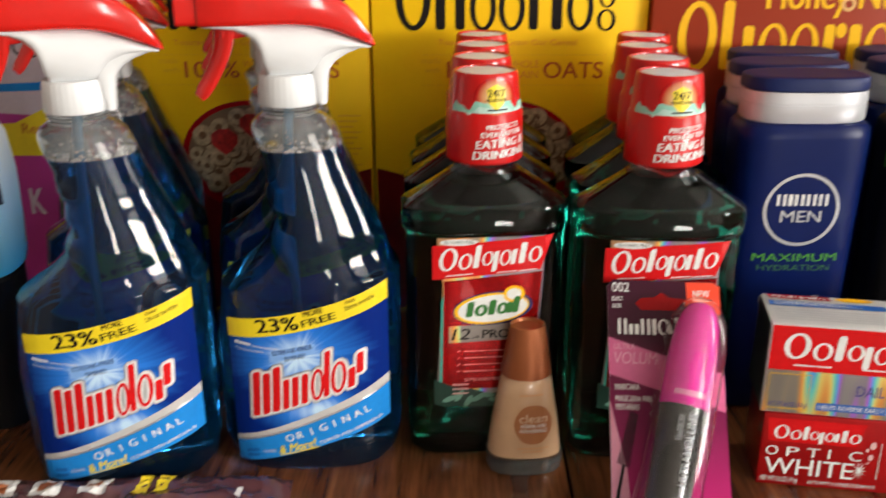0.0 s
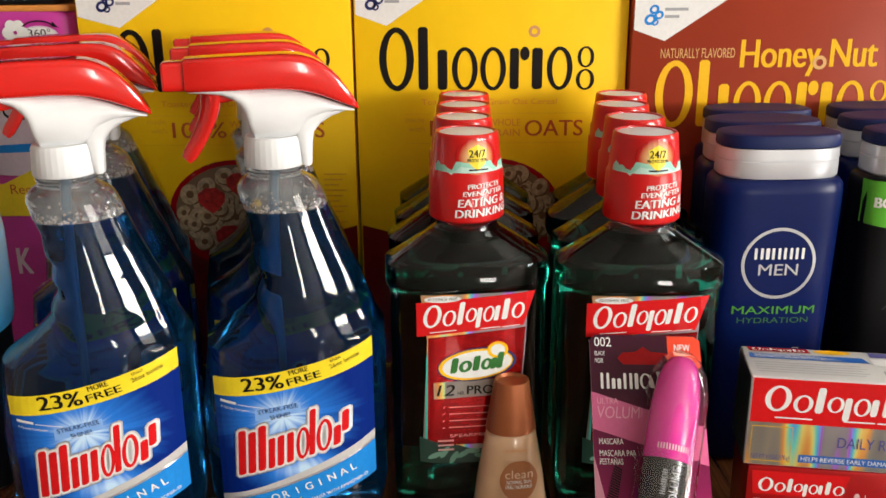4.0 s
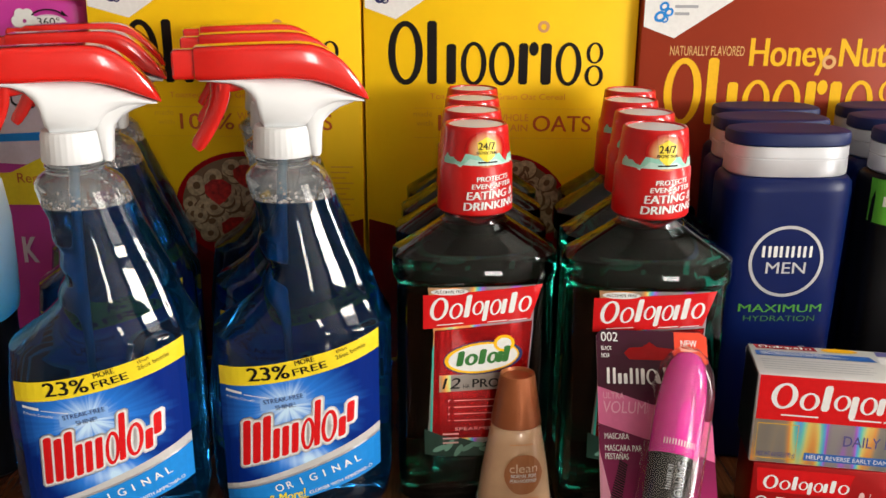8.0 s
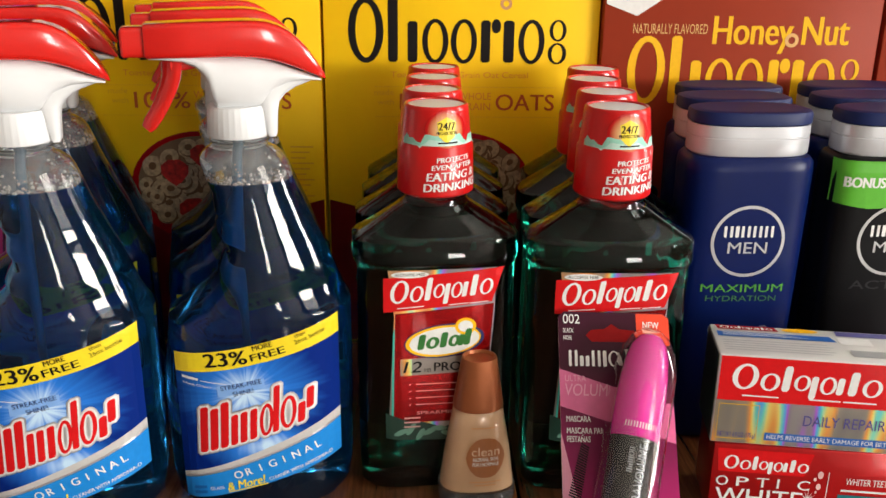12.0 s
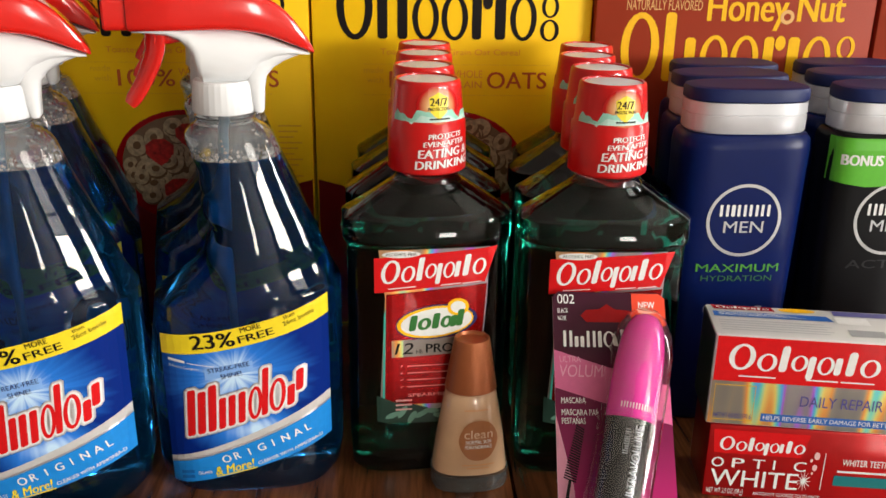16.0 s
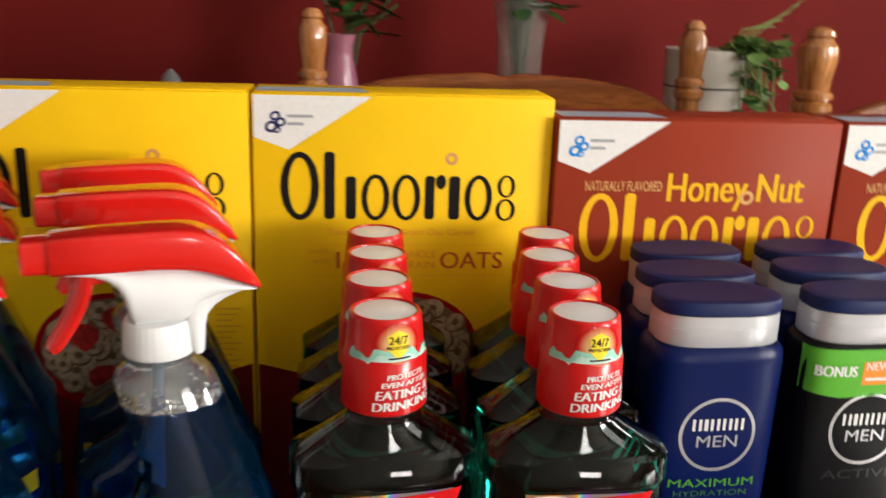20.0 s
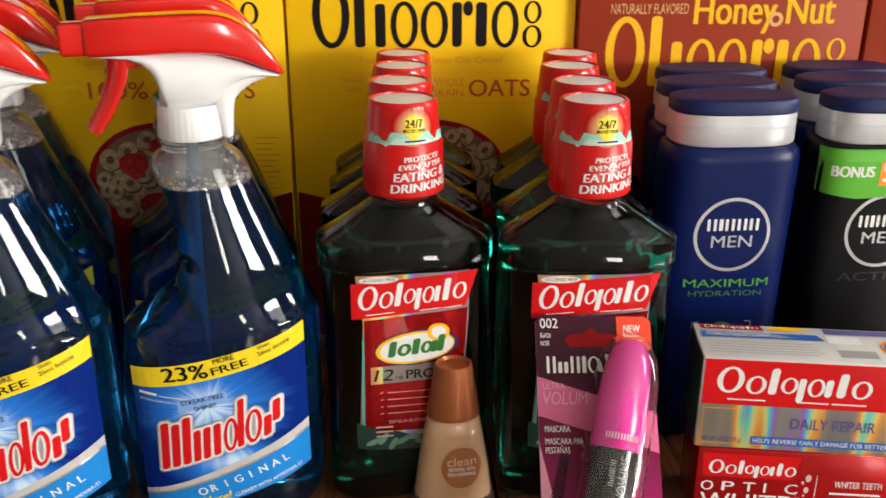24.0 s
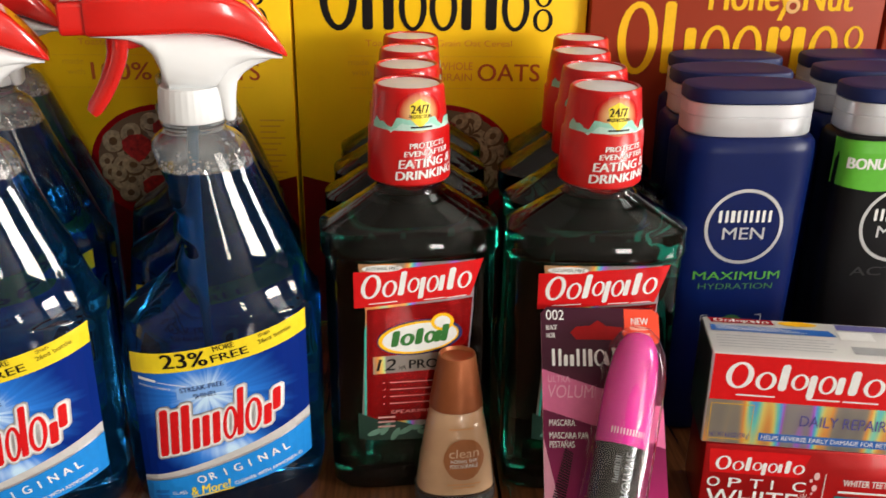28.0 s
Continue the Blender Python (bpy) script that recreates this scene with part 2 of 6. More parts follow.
class Art:
    def __init__(self):
        self.items = []

    def poly(self, pts, mat, layer=1):
        self.items.append((list(pts), [tuple(range(len(pts)))], mat, layer))
        return self

    def rect(self, x0, y0, x1, y1, mat, layer=1, slope=0.0):
        return self.poly([(x0, y0), (x1, y0 + slope * (x1 - x0)), (x1, y1 + slope * (x1 - x0)), (x0, y1)], mat, layer)

    def oval(self, cx, cy, a, b, mat, layer=1, tilt=0.0, count=28, inner=0.0):
        c, s = math.cos(radians(tilt)), math.sin(radians(tilt))
        at = lambda k, q: (cx + q * (a * math.cos(k) * c - b * math.sin(k) * s), cy + q * (a * math.cos(k) * s + b * math.sin(k) * c))
        angles = [2 * math.pi * i / count for i in range(count)]
        if not inner:
            return self.poly([at(k, 1) for k in angles], mat, layer)
        pts = [at(k, 1) for k in angles] + [at(k, inner) for k in angles]
        self.items.append((pts, [(i, (i + 1) % count, count + (i + 1) % count, count + i) for i in range(count)], mat, layer))
        return self

    def text(self, text, x, y, height, mat, layer=3, width=None, bold=0.0, lean=0.0, turn=0.0, middle=False):
        co, faces = letters(text, 0.0, lean)
        xs = [p[0] for p in co]
        k = height / 0.69
        kx = width / (max(xs) - min(xs)) if width else k
        x0 = (max(xs) + min(xs)) / 2 if middle else min(xs)
        c, s = math.cos(radians(turn)), math.sin(radians(turn))
        for shift in (-bold, 0.0, bold) if bold else (0.0,):
            pts = [((p[0] - x0) * kx + shift * k * 0.9, p[1] * k) for p in co]
            self.items.append(([(x + u * c - v * s, y + u * s + v * c) for u, v in pts], faces, mat, layer + shift))
        return self

    def logo(self, shapes, x, y, w, h, mat, layer=3, slope=0.0, lean=0.0, grow=0.0):
        """A wordmark as plain bars, discs and rings, laid into a box of size w, h."""
        at = lambda u, v: (x + w * u + lean * h * v, y + h * v + slope * w * u)
        for kind, x0, x1, y0, y1 in shapes:
            x0, x1, y0, y1 = x0 - grow / w, x1 + grow / w, y0 - grow / h, y1 + grow / h
            if kind == "bar":
                c = min((x1 - x0) * w, (y1 - y0) * h) * 0.22
                cx, cy = c / w, c / h
                pts = [(x0 + cx, y0), (x1 - cx, y0), (x1, y0 + cy), (x1, y1 - cy), (x1 - cx, y1), (x0 + cx, y1), (x0, y1 - cy), (x0, y0 + cy)]
                self.poly([at(u, v) for u, v in pts], mat, layer)
                continue
            count, cu, cv, a, b = 22, (x0 + x1) / 2, (y0 + y1) / 2, (x1 - x0) / 2, (y1 - y0) / 2
            turns = [2 * math.pi * i / count for i in range(count)]
            outer = [at(cu + a * math.cos(k), cv + b * math.sin(k)) for k in turns]
            side, cap = 0.42 * (x1 - x0 - 2 * grow / w) / 2 + 2 * grow / w, 0.17 * (y1 - y0 - 2 * grow / h) / 2 + 2 * grow / h
            if kind == "disc" or side > 0.9 * a or cap > 0.9 * b:
                self.poly(outer, mat, layer)
                continue
            inner = [at(cu + (a - side) * math.cos(k), cv + (b - cap) * math.sin(k)) for k in turns]
            self.items.append((outer + inner, [(i, (i + 1) % count, count + (i + 1) % count, count + i) for i in range(count)], mat, layer))
        return self

    def build(self, place, step=0.0, cuts=(), lift=0.00015):
        out, mats = bmesh.new(), []
        for pts, faces, mat, layer in self.items:
            if mat not in mats:
                mats.append(mat)
            bm = bmesh.new()
            vs = [bm.verts.new((u, v, 0)) for u, v in pts]
            for f in faces:
                try:
                    bm.faces.new([vs[i] for i in f])
                except ValueError:
                    pass
            us, ws = [p[0] for p in pts], [p[1] for p in pts]
            planes = [(w, (0, 1, 0)) for w in cuts if min(ws) + 1e-5 < w < max(ws) - 1e-5]
            if step and max(us) - min(us) > step * 1.5:
                planes += [(k * step, (1, 0, 0)) for k in range(math.floor(min(us) / step) + 1, math.ceil(max(us) / step))]
            for w, no in planes:
                bmesh.ops.bisect_plane(bm, geom=bm.verts[:] + bm.edges[:] + bm.faces[:], plane_co=(w, w, 0), plane_no=no)
            where = {v: out.verts.new(place(v.co.x, v.co.y, lift * layer)) for v in bm.verts}
            for f in bm.faces:
                try:
                    out.faces.new([where[v] for v in f.verts]).material_index = mats.index(mat)
                except ValueError:
                    pass
            bm.free()
        me = bpy.data.meshes.new("print")
        out.to_mesh(me)
        out.free()
        return me, mats

    def part(self, name, parent, place, label="", step=0.0, cuts=(), lift=0.00015):
        me, mats = self.build(place, step, cuts, lift)
        return part(name, me, mats, parent, label)

    def pieces(self, name, parent, place, step=0.0, cuts=(), lift=0.00015):
        """Each printed shape as a part of its own."""
        for item in self.items:
            one = Art()
            one.items = [item]
            one.part(name, parent, place, "", step, cuts, lift)


def bars(code):
    """Plain rings, discs and upright bars in a row, standing in for a wordmark: for each group its width and its shapes."""
    bar, ring_, disc = "bar", "ring", "disc"
    kinds = {
        "1": (1.10, ((ring_, 0.02, 0.94, -0.02, 1.0),)),
        "2": (0.95, ((bar, 0.06, 0.38, 0.0, 0.66), (bar, 0.56, 0.88, 0.0, 0.66))),
        "3": (0.82, ((ring_, 0.04, 0.96, -0.02, 0.68),)),
        "4": (1.0, ((ring_, 0.04, 0.68, 0.06, 0.68), (bar, 0.69, 0.95, -0.24, 0.66))),
        "5": (1.0, ((bar, 0.06, 0.34, 0.0, 1.0), (bar, 0.62, 0.90, 0.0, 0.64))),
        "6": (1.0, ((ring_, 0.04, 0.68, -0.02, 0.68), (bar, 0.69, 0.95, 0.0, 0.66))),
        "7": (1.0, ((ring_, 0.04, 0.68, -0.02, 0.68), (bar, 0.69, 0.95, 0.0, 1.0))),
        "8": (0.66, ((bar, 0.12, 0.52, 0.0, 0.66), (disc, 0.56, 0.98, 0.46, 0.68))),
        "9": (0.68, ((ring_, 0.14, 0.86, 0.34, 0.68), (ring_, 0.10, 0.90, -0.02, 0.32))),
        "T": (0.62, ((bar, 0.22, 0.74, 0.0, 0.92),)),
        "L": (0.46, ((bar, 0.14, 0.80, 0.0, 1.0),)),
        "I": (0.46, ((bar, 0.14, 0.80, 0.0, 0.66),)),
        "W": (1.5, ((bar, 0.02, 0.26, 0.0, 1.0), (bar, 0.36, 0.60, 0.0, 0.92), (bar, 0.70, 0.94, 0.0, 1.0))),
        "X": (0.9, ((bar, 0.08, 0.44, 0.0, 0.42), (bar, 0.52, 0.88, 0.24, 0.68))),
        "H": (0.95, ((bar, 0.10, 0.34, 0.0, 1.0), (bar, 0.62, 0.86, 0.0, 1.0))),
        "O": (1.05, ((ring_, 0.04, 0.96, 0.0, 1.0),)),
    }
    shapes, x, total = [], 0.0, sum(kinds[c][0] for c in code)
    for c in code:
        w = kinds[c][0] / total
        shapes += [(kind, x + w * p, x + w * q, foot, top) for kind, p, q, foot, top in kinds[c][1]]
        x += w
    return shapes


def flat_xz(y):
    return lambda u, v, lift: (u, y - lift, v)

# ---- the room ----
RED_WALL = material("red_wall_paint", (0.155, 0.0082, 0.0066), 0.7, vary=0.10, scale=3, bump=0.25, bump_scale=60, spec=0.2)
BEIGE_WALL = material("beige_wall_paint", (0.40, 0.375, 0.335), 0.7, vary=0.06, scale=3, bump=0.25, bump_scale=60, spec=0.2)
PLASTER = material("white_ceiling_paint", (0.75, 0.72, 0.66), 0.8, vary=0.04, scale=2)
FLOOR_WOOD = wood("floor_boards", (0.10, 0.045, 0.02), (0.24, 0.12, 0.05), 0.4, 3)
TABLE_WOOD = wood("table_wood", (0.075, 0.022, 0.009), (0.24, 0.085, 0.030), 0.22, 9, 0.5, axis=1)
CHAIR_WOOD = wood("honey_oak", (0.36, 0.125, 0.030), (0.62, 0.27, 0.085), 0.2, 10, 1.0, axis=2)
RAIL_WOOD = wood("honey_oak_rail", (0.17, 0.045, 0.010), (0.34, 0.110, 0.028), 0.24, 8, 0.6, axis=0)
WHITE_TRIM = material("white_trim_paint", (0.78, 0.76, 0.72), 0.4, vary=0.03)

X0, X1, Y0, Y1, FLOOR, TOP = -2.0, 2.2, -2.0, 1.75, -0.75, 1.75
solo("floor", box(X0 - 0.1, Y0 - 0.1, FLOOR - 0.1, X1 + 0.1, Y1 + 0.1, FLOOR), FLOOR_WOOD, "brown wooden floor boards of the dining room", "floor", kind="structure", smooth=False)
solo("ceiling", box(X0 - 0.1, Y0 - 0.1, TOP, X1 + 0.1, Y1 + 0.1, TOP + 0.1), PLASTER, "plain white painted ceiling", "ceiling", kind="structure", smooth=False)
solo("wall_north", box(X0 - 0.1, Y1, FLOOR, X1 + 0.1, Y1 + 0.1, TOP), RED_WALL, "deep red painted wall behind the table", "wall", kind="structure", smooth=False)
solo("wall_west", box(X0 - 0.1, Y0, FLOOR, X0, Y1, TOP), BEIGE_WALL, "beige painted side wall", "wall", kind="structure", smooth=False)


def wall_with_openings(name, label, along, low, high, fixed, thick, openings):
    bm, strips, at = bmesh.new(), [], low
    for a0, a1, z0, z1 in openings:
        strips += [(at, a0, FLOOR, TOP), (a0, a1, FLOOR, z0), (a0, a1, z1, TOP)]
        at = a1
    for p0, p1, q0, q1 in strips + [(at, high, FLOOR, TOP)]:
        if along == "x":
            box(p0, fixed, q0, p1, fixed + thick, q1, bm=bm)
        else:
            box(fixed, p0, q0, fixed + thick, p1, q1, bm=bm)
    return solo(name, bm, BEIGE_WALL, label, "wall", kind="structure", smooth=False)


def window(name, along, fixed, a0, a1, z0, z1, blind=None):
    win = thing(name, "white framed window letting in daylight", "window", kind="structure")
    flat = lambda p0, p1, q0, q1, d0, d1: box(p0, fixed + d0, q0, p1, fixed + d1, q1) if along == "x" else box(fixed + d0, p0, q0, fixed + d1, p1, q1)
    for p0, p1, q0, q1 in ((a0, a0 + 0.04, z0, z1), (a1 - 0.04, a1, z0, z1), (a0 + 0.04, a1 - 0.04, z0, z0 + 0.04), (a0 + 0.04, a1 - 0.04, z1 - 0.04, z1)):
        part("window_frame", flat(p0, p1, q0, q1, 0.03, 0.07), WHITE_TRIM, win, smooth=False)
    if blind:
        part("blind", flat(a0 + 0.045, a1 - 0.045, blind, z1 - 0.045, 0.045, 0.050), WHITE_TRIM, win, "pale roller blind drawn half way", smooth=False)


W1 = (0.69, 0.93, 0.02, 0.50)
W2 = (-1.72, -0.52, 0.20, 1.60)
W3 = (0.46, 0.80, 0.20, 1.50)
wall_with_openings("wall_south", "beige painted wall with a low window", "x", X0 - 0.1, X1 + 0.1, Y0 - 0.1, 0.1, (W1,))
wall_with_openings("wall_east", "beige painted wall with two tall windows", "y", Y0, Y1, X1, 0.1, (W2, W3))
window("window_1", "x", Y0 - 0.1, *W1)
window("window_2", "y", X1, *W2, 0.70)
window("window_3", "y", X1, *W3)
DAY = (1.0, 0.97, 0.915)
window_lamp((0.81, Y0 - 0.02, 0.26), (0.81, 0.0, 0.26), 0.16, 0.40, 5.5, DAY)
window_lamp((X1 - 0.02, -1.12, 0.47), (0.0, -1.12, 0.47), 1.10, 0.46, 70, DAY)
window_lamp((X1 - 0.02, -1.12, 1.13), (0.0, -1.12, 1.13), 1.10, 0.84, 17, DAY)
window_lamp((X1 - 0.02, 0.63, 0.85), (0.0, 0.63, 0.85), 0.25, 1.2, 22, DAY)

# ---- the table ----
table = thing("dining_table", "dark reddish brown wooden dining table with a leaf seam", "table")
part("table_leaf", box(-1.0, 0.10, -0.03, 0.1237, 0.82, 0.0, 0.0012), TABLE_WOOD, table)
part("table_leaf", box(0.1253, 0.10, -0.03, 0.95, 0.82, 0.0, 0.0012), TABLE_WOOD, table)
part("apron", box(-0.92, 0.16, -0.12, 0.87, 0.18, -0.031), TABLE_WOOD, table)
part("apron", box(-0.92, 0.74, -0.12, 0.87, 0.76, -0.031), TABLE_WOOD, table)
for lx in (-0.94, 0.89):
    for ly in (0.17, 0.75):
        part("leg", loft([ring(0.03, 0.03, 5, z, 16, lx, ly) for z in (FLOOR, -0.12, -0.031)]), TABLE_WOOD, table)


# ---- chairs behind the table ----
def turned_post(h0, h1, r):
    """A turned post with rings near its rounded finial."""
    H = h1
    prof = [(h0, r * 0.8), (H - 0.20, r * 0.82), (H - 0.125, r * 0.95), (H - 0.121, r * 1.15), (H - 0.115, r * 1.15), (H - 0.112, r * 0.92), (H - 0.109, r * 1.15), (H - 0.103, r * 1.15), (H - 0.100, r * 0.92), (H - 0.085, r * 0.9), (H - 0.081, r * 1.16), (H - 0.075, r * 1.16), (H - 0.072, r * 0.92), (H - 0.069, r * 1.14), (H - 0.064, r * 1.14), (H - 0.061, r * 0.88), (H - 0.05, r * 0.92), (H - 0.032, r * 1.1), (H - 0.020, r * 1.06), (H - 0.0145, r * 0.8), (H - 0.012, r * 0.72), (H - 0.010, r * 0.84), (H - 0.005, r * 0.72), (H - 0.0015, r * 0.4)]
    return spun(prof, 24)


def chair(x, y, width, r, back, label):
    ch = thing("dining_chair", label, "chair", "chairs behind the table", pose(x, y, 0))
    for s in (-1, 1):
        p = part("back_post", turned_post(FLOOR, back, r), CHAIR_WOOD, ch)
        p.matrix_basis = pose(s * width / 2, 0, 0)
    n = 60
    bm = bmesh.new()
    rows = []
    for i in range(n + 1):
        u = i / n * 2 - 1
        top = back - 0.062 - 0.004 * math.exp(-((u / 0.07) ** 2)) - 0.012 * abs(u) ** 1.5 - 0.028 * abs(u) ** 6
        bow = 0.018 * (1 - u * u)
        xx = u * (width / 2 - r * 0.8)
        rows.append([(xx, bow - 0.009, top - 0.1), (xx, bow + 0.009, top - 0.1), (xx, bow + 0.009, top - 0.003), (xx, bow + 0.004, top), (xx, bow - 0.004, top), (xx, bow - 0.009, top - 0.003)])
    part("crest_rail", loft(rows), RAIL_WOOD, ch, "carved honey oak crest rail")
    for i in range(5):
        p = part("spindle", spun([(-0.28, 0.006), (-0.1, 0.009), (back - 0.17, 0.006), (back - 0.15, 0.006)], 12), CHAIR_WOOD, ch)
        p.matrix_basis = pose((i - 2) * width / 6, 0.008, 0)
    part("seat", shaped([(-0.31, width * 0.5, 0.19, 4), (-0.285, width * 0.55, 0.2, 4), (-0.28, width * 0.54, 0.195, 4)]), CHAIR_WOOD, ch).matrix_basis = pose(0, -0.16, 0)
    for s in (-1, 1):
        part("front_leg", spun([(FLOOR, 0.014), (-0.5, 0.02), (-0.315, 0.016)], 14), CHAIR_WOOD, ch).matrix_basis = pose(s * width * 0.42, -0.3, 0)
    return ch


chair(0.229, 1.0, 0.40, 0.0135, 0.352, "honey oak dining chair with turned posts and carved crest rail")
chair(0.745, 0.90, 0.46, 0.0172, 0.352, "honey oak dining chair with thicker turned posts")

# ---- printed and plastic materials ----
def ink(name, colour, rough=0.35, **k):
    return material(name, colour, rough, vary=0.04, scale=300, **k)


WHITE = ink("white_ink", (0.78, 0.78, 0.76))
BLACK = ink("black_ink", (0.012, 0.010, 0.010), spec=0.12)
RED = ink("red_ink", (0.62, 0.010, 0.012), 0.25, coat=0.1, spec=0.3)
DEEP_RED = ink("deep_red_ink", (0.36, 0.004, 0.008), 0.25, coat=0.3)
YELLOW = ink("yellow_ink", (0.86, 0.66, 0.02))
GOLD = ink("golden_yellow_ink", (0.90, 0.50, 0.012), spec=0.2)
NAVY = ink("navy_ink", (0.012, 0.018, 0.11))
SKYBLUE = ink("light_blue_ink", (0.015, 0.23, 0.66), spec=0.2)
SILVER = material("silver_ink", (0.62, 0.63, 0.64), 0.3, 0.7, vary=0.05)
MINT = ink("mint_green_ink", (0.30, 0.62, 0.50))
GREEN = ink("green_ink", (0.10, 0.42, 0.03))
ORANGE = ink("orange_ink", (0.85, 0.28, 0.03))
TAN = ink("toasted_tan_ink", (0.62, 0.30, 0.12))
GREY = ink("grey_ink", (0.35, 0.36, 0.38))
BROWN_INK = ink("brown_ink", (0.30, 0.09, 0.03))

CLEAR = material("clear_plastic", (0.96, 0.98, 1.0), 0.03, trans=1.0, ior=1.45, rough_vary=0.02)
BLUE_LIQUID = material("blue_cleaner", (0.012, 0.17, 0.46), 0.0, trans=0.965, ior=1.40, coat=0.15, coat_rough=0.0)
HAZY = material("misted_clear_plastic", (0.88, 0.90, 0.90), 0.06, trans=0.90, ior=1.45, vary=0.12, scale=90, coat=1.0, coat_rough=0.02)
GREEN_LIQUID = material("green_mouthwash", (0.007, 0.18, 0.12), 0.0, trans=1.0, ior=1.42)
RED_PLASTIC = material("red_plastic", (0.66, 0.012, 0.008), 0.15, vary=0.04, scale=60, coat=0.5, coat_rough=0.03, rough_vary=0.05)
WHITE_PLASTIC = material("white_plastic", (0.76, 0.77, 0.78), 0.35, vary=0.03, scale=60, rough_vary=0.08)
CAP_RED = material("red_cap_plastic", (0.54, 0.006, 0.006), 0.28, vary=0.04, scale=80, coat=0.2, spec=0.4)
FOAM = material("pale_foam", (0.78, 0.80, 0.82), 0.15, trans=0.35, ior=1.2)
TUBE = material("dip_tube_plastic", (0.05, 0.20, 0.34), 0.3, trans=0.4)


def label_blue():
    """Deep blue print with a pale burst behind the wordmark."""
    m = material("blue_label_print", (0.004, 0.03, 0.36), 0.45, spec=0.10)
    n, l = m.node_tree.nodes, m.node_tree.links
    co, mp, ln = n.new("ShaderNodeTexCoord"), n.new("ShaderNodeMapping"), n.new("ShaderNodeVectorMath")
    mp.inputs["Location"].default_value = (0.004, 0.0, -0.096)
    mp.inputs["Scale"].default_value = (1.0, 0.0, 1.25)
    ln.operation = "LENGTH"
    rays = n.new("ShaderNodeTexNoise")
    rays.inputs["Scale"].default_value = 5.0
    nrm = n.new("ShaderNodeVectorMath")
    nrm.operation = "NORMALIZE"
    l.new(co.outputs["Object"], mp.inputs["Vector"])
    l.new(mp.outputs[0], ln.inputs[0])
    l.new(mp.outputs[0], nrm.inputs[0])
    l.new(nrm.outputs[0], rays.inputs["Vector"])
    add = n.new("ShaderNodeMath")
    add.operation = "MULTIPLY_ADD"
    add.inputs[1].default_value, add.inputs[2].default_value = 0.03, -0.015
    l.new(rays.outputs["Fac"], add.inputs[0])
    sm = n.new("ShaderNodeMath")
    mp2, ln2, low = n.new("ShaderNodeMapping"), n.new("ShaderNodeVectorMath"), n.new("ShaderNodeMath")
    mp2.inputs["Location"].default_value = (-0.006, 0.0, -0.094)
    mp2.inputs["Scale"].default_value = (1.3, 0.0, 2.2)
    ln2.operation, low.operation = "LENGTH", "MINIMUM"
    l.new(co.outputs["Object"], mp2.inputs["Vector"])
    l.new(mp2.outputs[0], ln2.inputs[0])
    l.new(ln.outputs["Value"], low.inputs[0])
    l.new(ln2.outputs["Value"], low.inputs[1])
    l.new(low.outputs[0], sm.inputs[0])
    l.new(add.outputs[0], sm.inputs[1])
    ramp = n.new("ShaderNodeValToRGB")
    el = ramp.color_ramp.elements
    el[0].position, el[0].color = 0.004, (0.55, 0.75, 0.95, 1)
    el[1].position, el[1].color = 0.042, (0.0015, 0.018, 0.18, 1)
    mid = el.new(0.017)
    mid.color = (0.025, 0.19, 0.68, 1)
    l.new(sm.outputs[0], ramp.inputs[0])
    l.new(ramp.outputs[0], n["Principled BSDF"].inputs["Base Color"])
    return m


LABEL_BLUE = label_blue()
LEAF_INK = ink("leaf_ink", (0.14, 0.29, 0.22))
LABEL_RED = material("red_foil_print", (0.42, 0.006, 0.008), 0.24, 0.85, vary=0.3, scale=30, coat=0.3)
ROSY = ink("rosy_white_ink", (0.60, 0.34, 0.32))
GREEN_DARK = ink("dark_green_ink", (0.03, 0.16, 0.03))


def foil_material(scale=26.0):
    """Rainbow foil: metal with its diffraction glints painted in as narrow upright bands of colour."""
    m = material("rainbow_foil", (0.6, 0.6, 0.6), 0.3, 0.55)
    n, l = m.node_tree.nodes, m.node_tree.links
    co, mp, tex = n.new("ShaderNodeTexCoord"), n.new("ShaderNodeMapping"), n.new("ShaderNodeTexNoise")
    mp.inputs["Scale"].default_value = (1, 1, 0.12)
    tex.inputs["Scale"].default_value, tex.inputs["Detail"].default_value = scale, 2
    l.new(co.outputs["Object"], mp.inputs["Vector"])
    l.new(mp.outputs[0], tex.inputs["Vector"])
    ramp = n.new("ShaderNodeValToRGB")
    el = ramp.color_ramp.elements
    el[0].position, el[0].color = 0.40, (0.25, 0.24, 0.23, 1)
    el[1].position, el[1].color = 0.66, (0.36, 0.34, 0.33, 1)
    for p, c in ((0.455, (0.34, 0.31, 0.25)), (0.50, (0.95, 0.42, 0.10)), (0.525, (0.95, 0.82, 0.22)), (0.55, (0.22, 0.85, 0.70)), (0.575, (0.14, 0.50, 1.0)), (0.60, (0.55, 0.16, 0.85)), (0.625, (0.34, 0.30, 0.36))):
        el.new(p).color = (*c, 1)
    l.new(tex.outputs["Fac"], ramp.inputs[0])
    l.new(ramp.outputs[0], n["Principled BSDF"].inputs["Base Color"])
    return m


FOIL_BAND = foil_material()


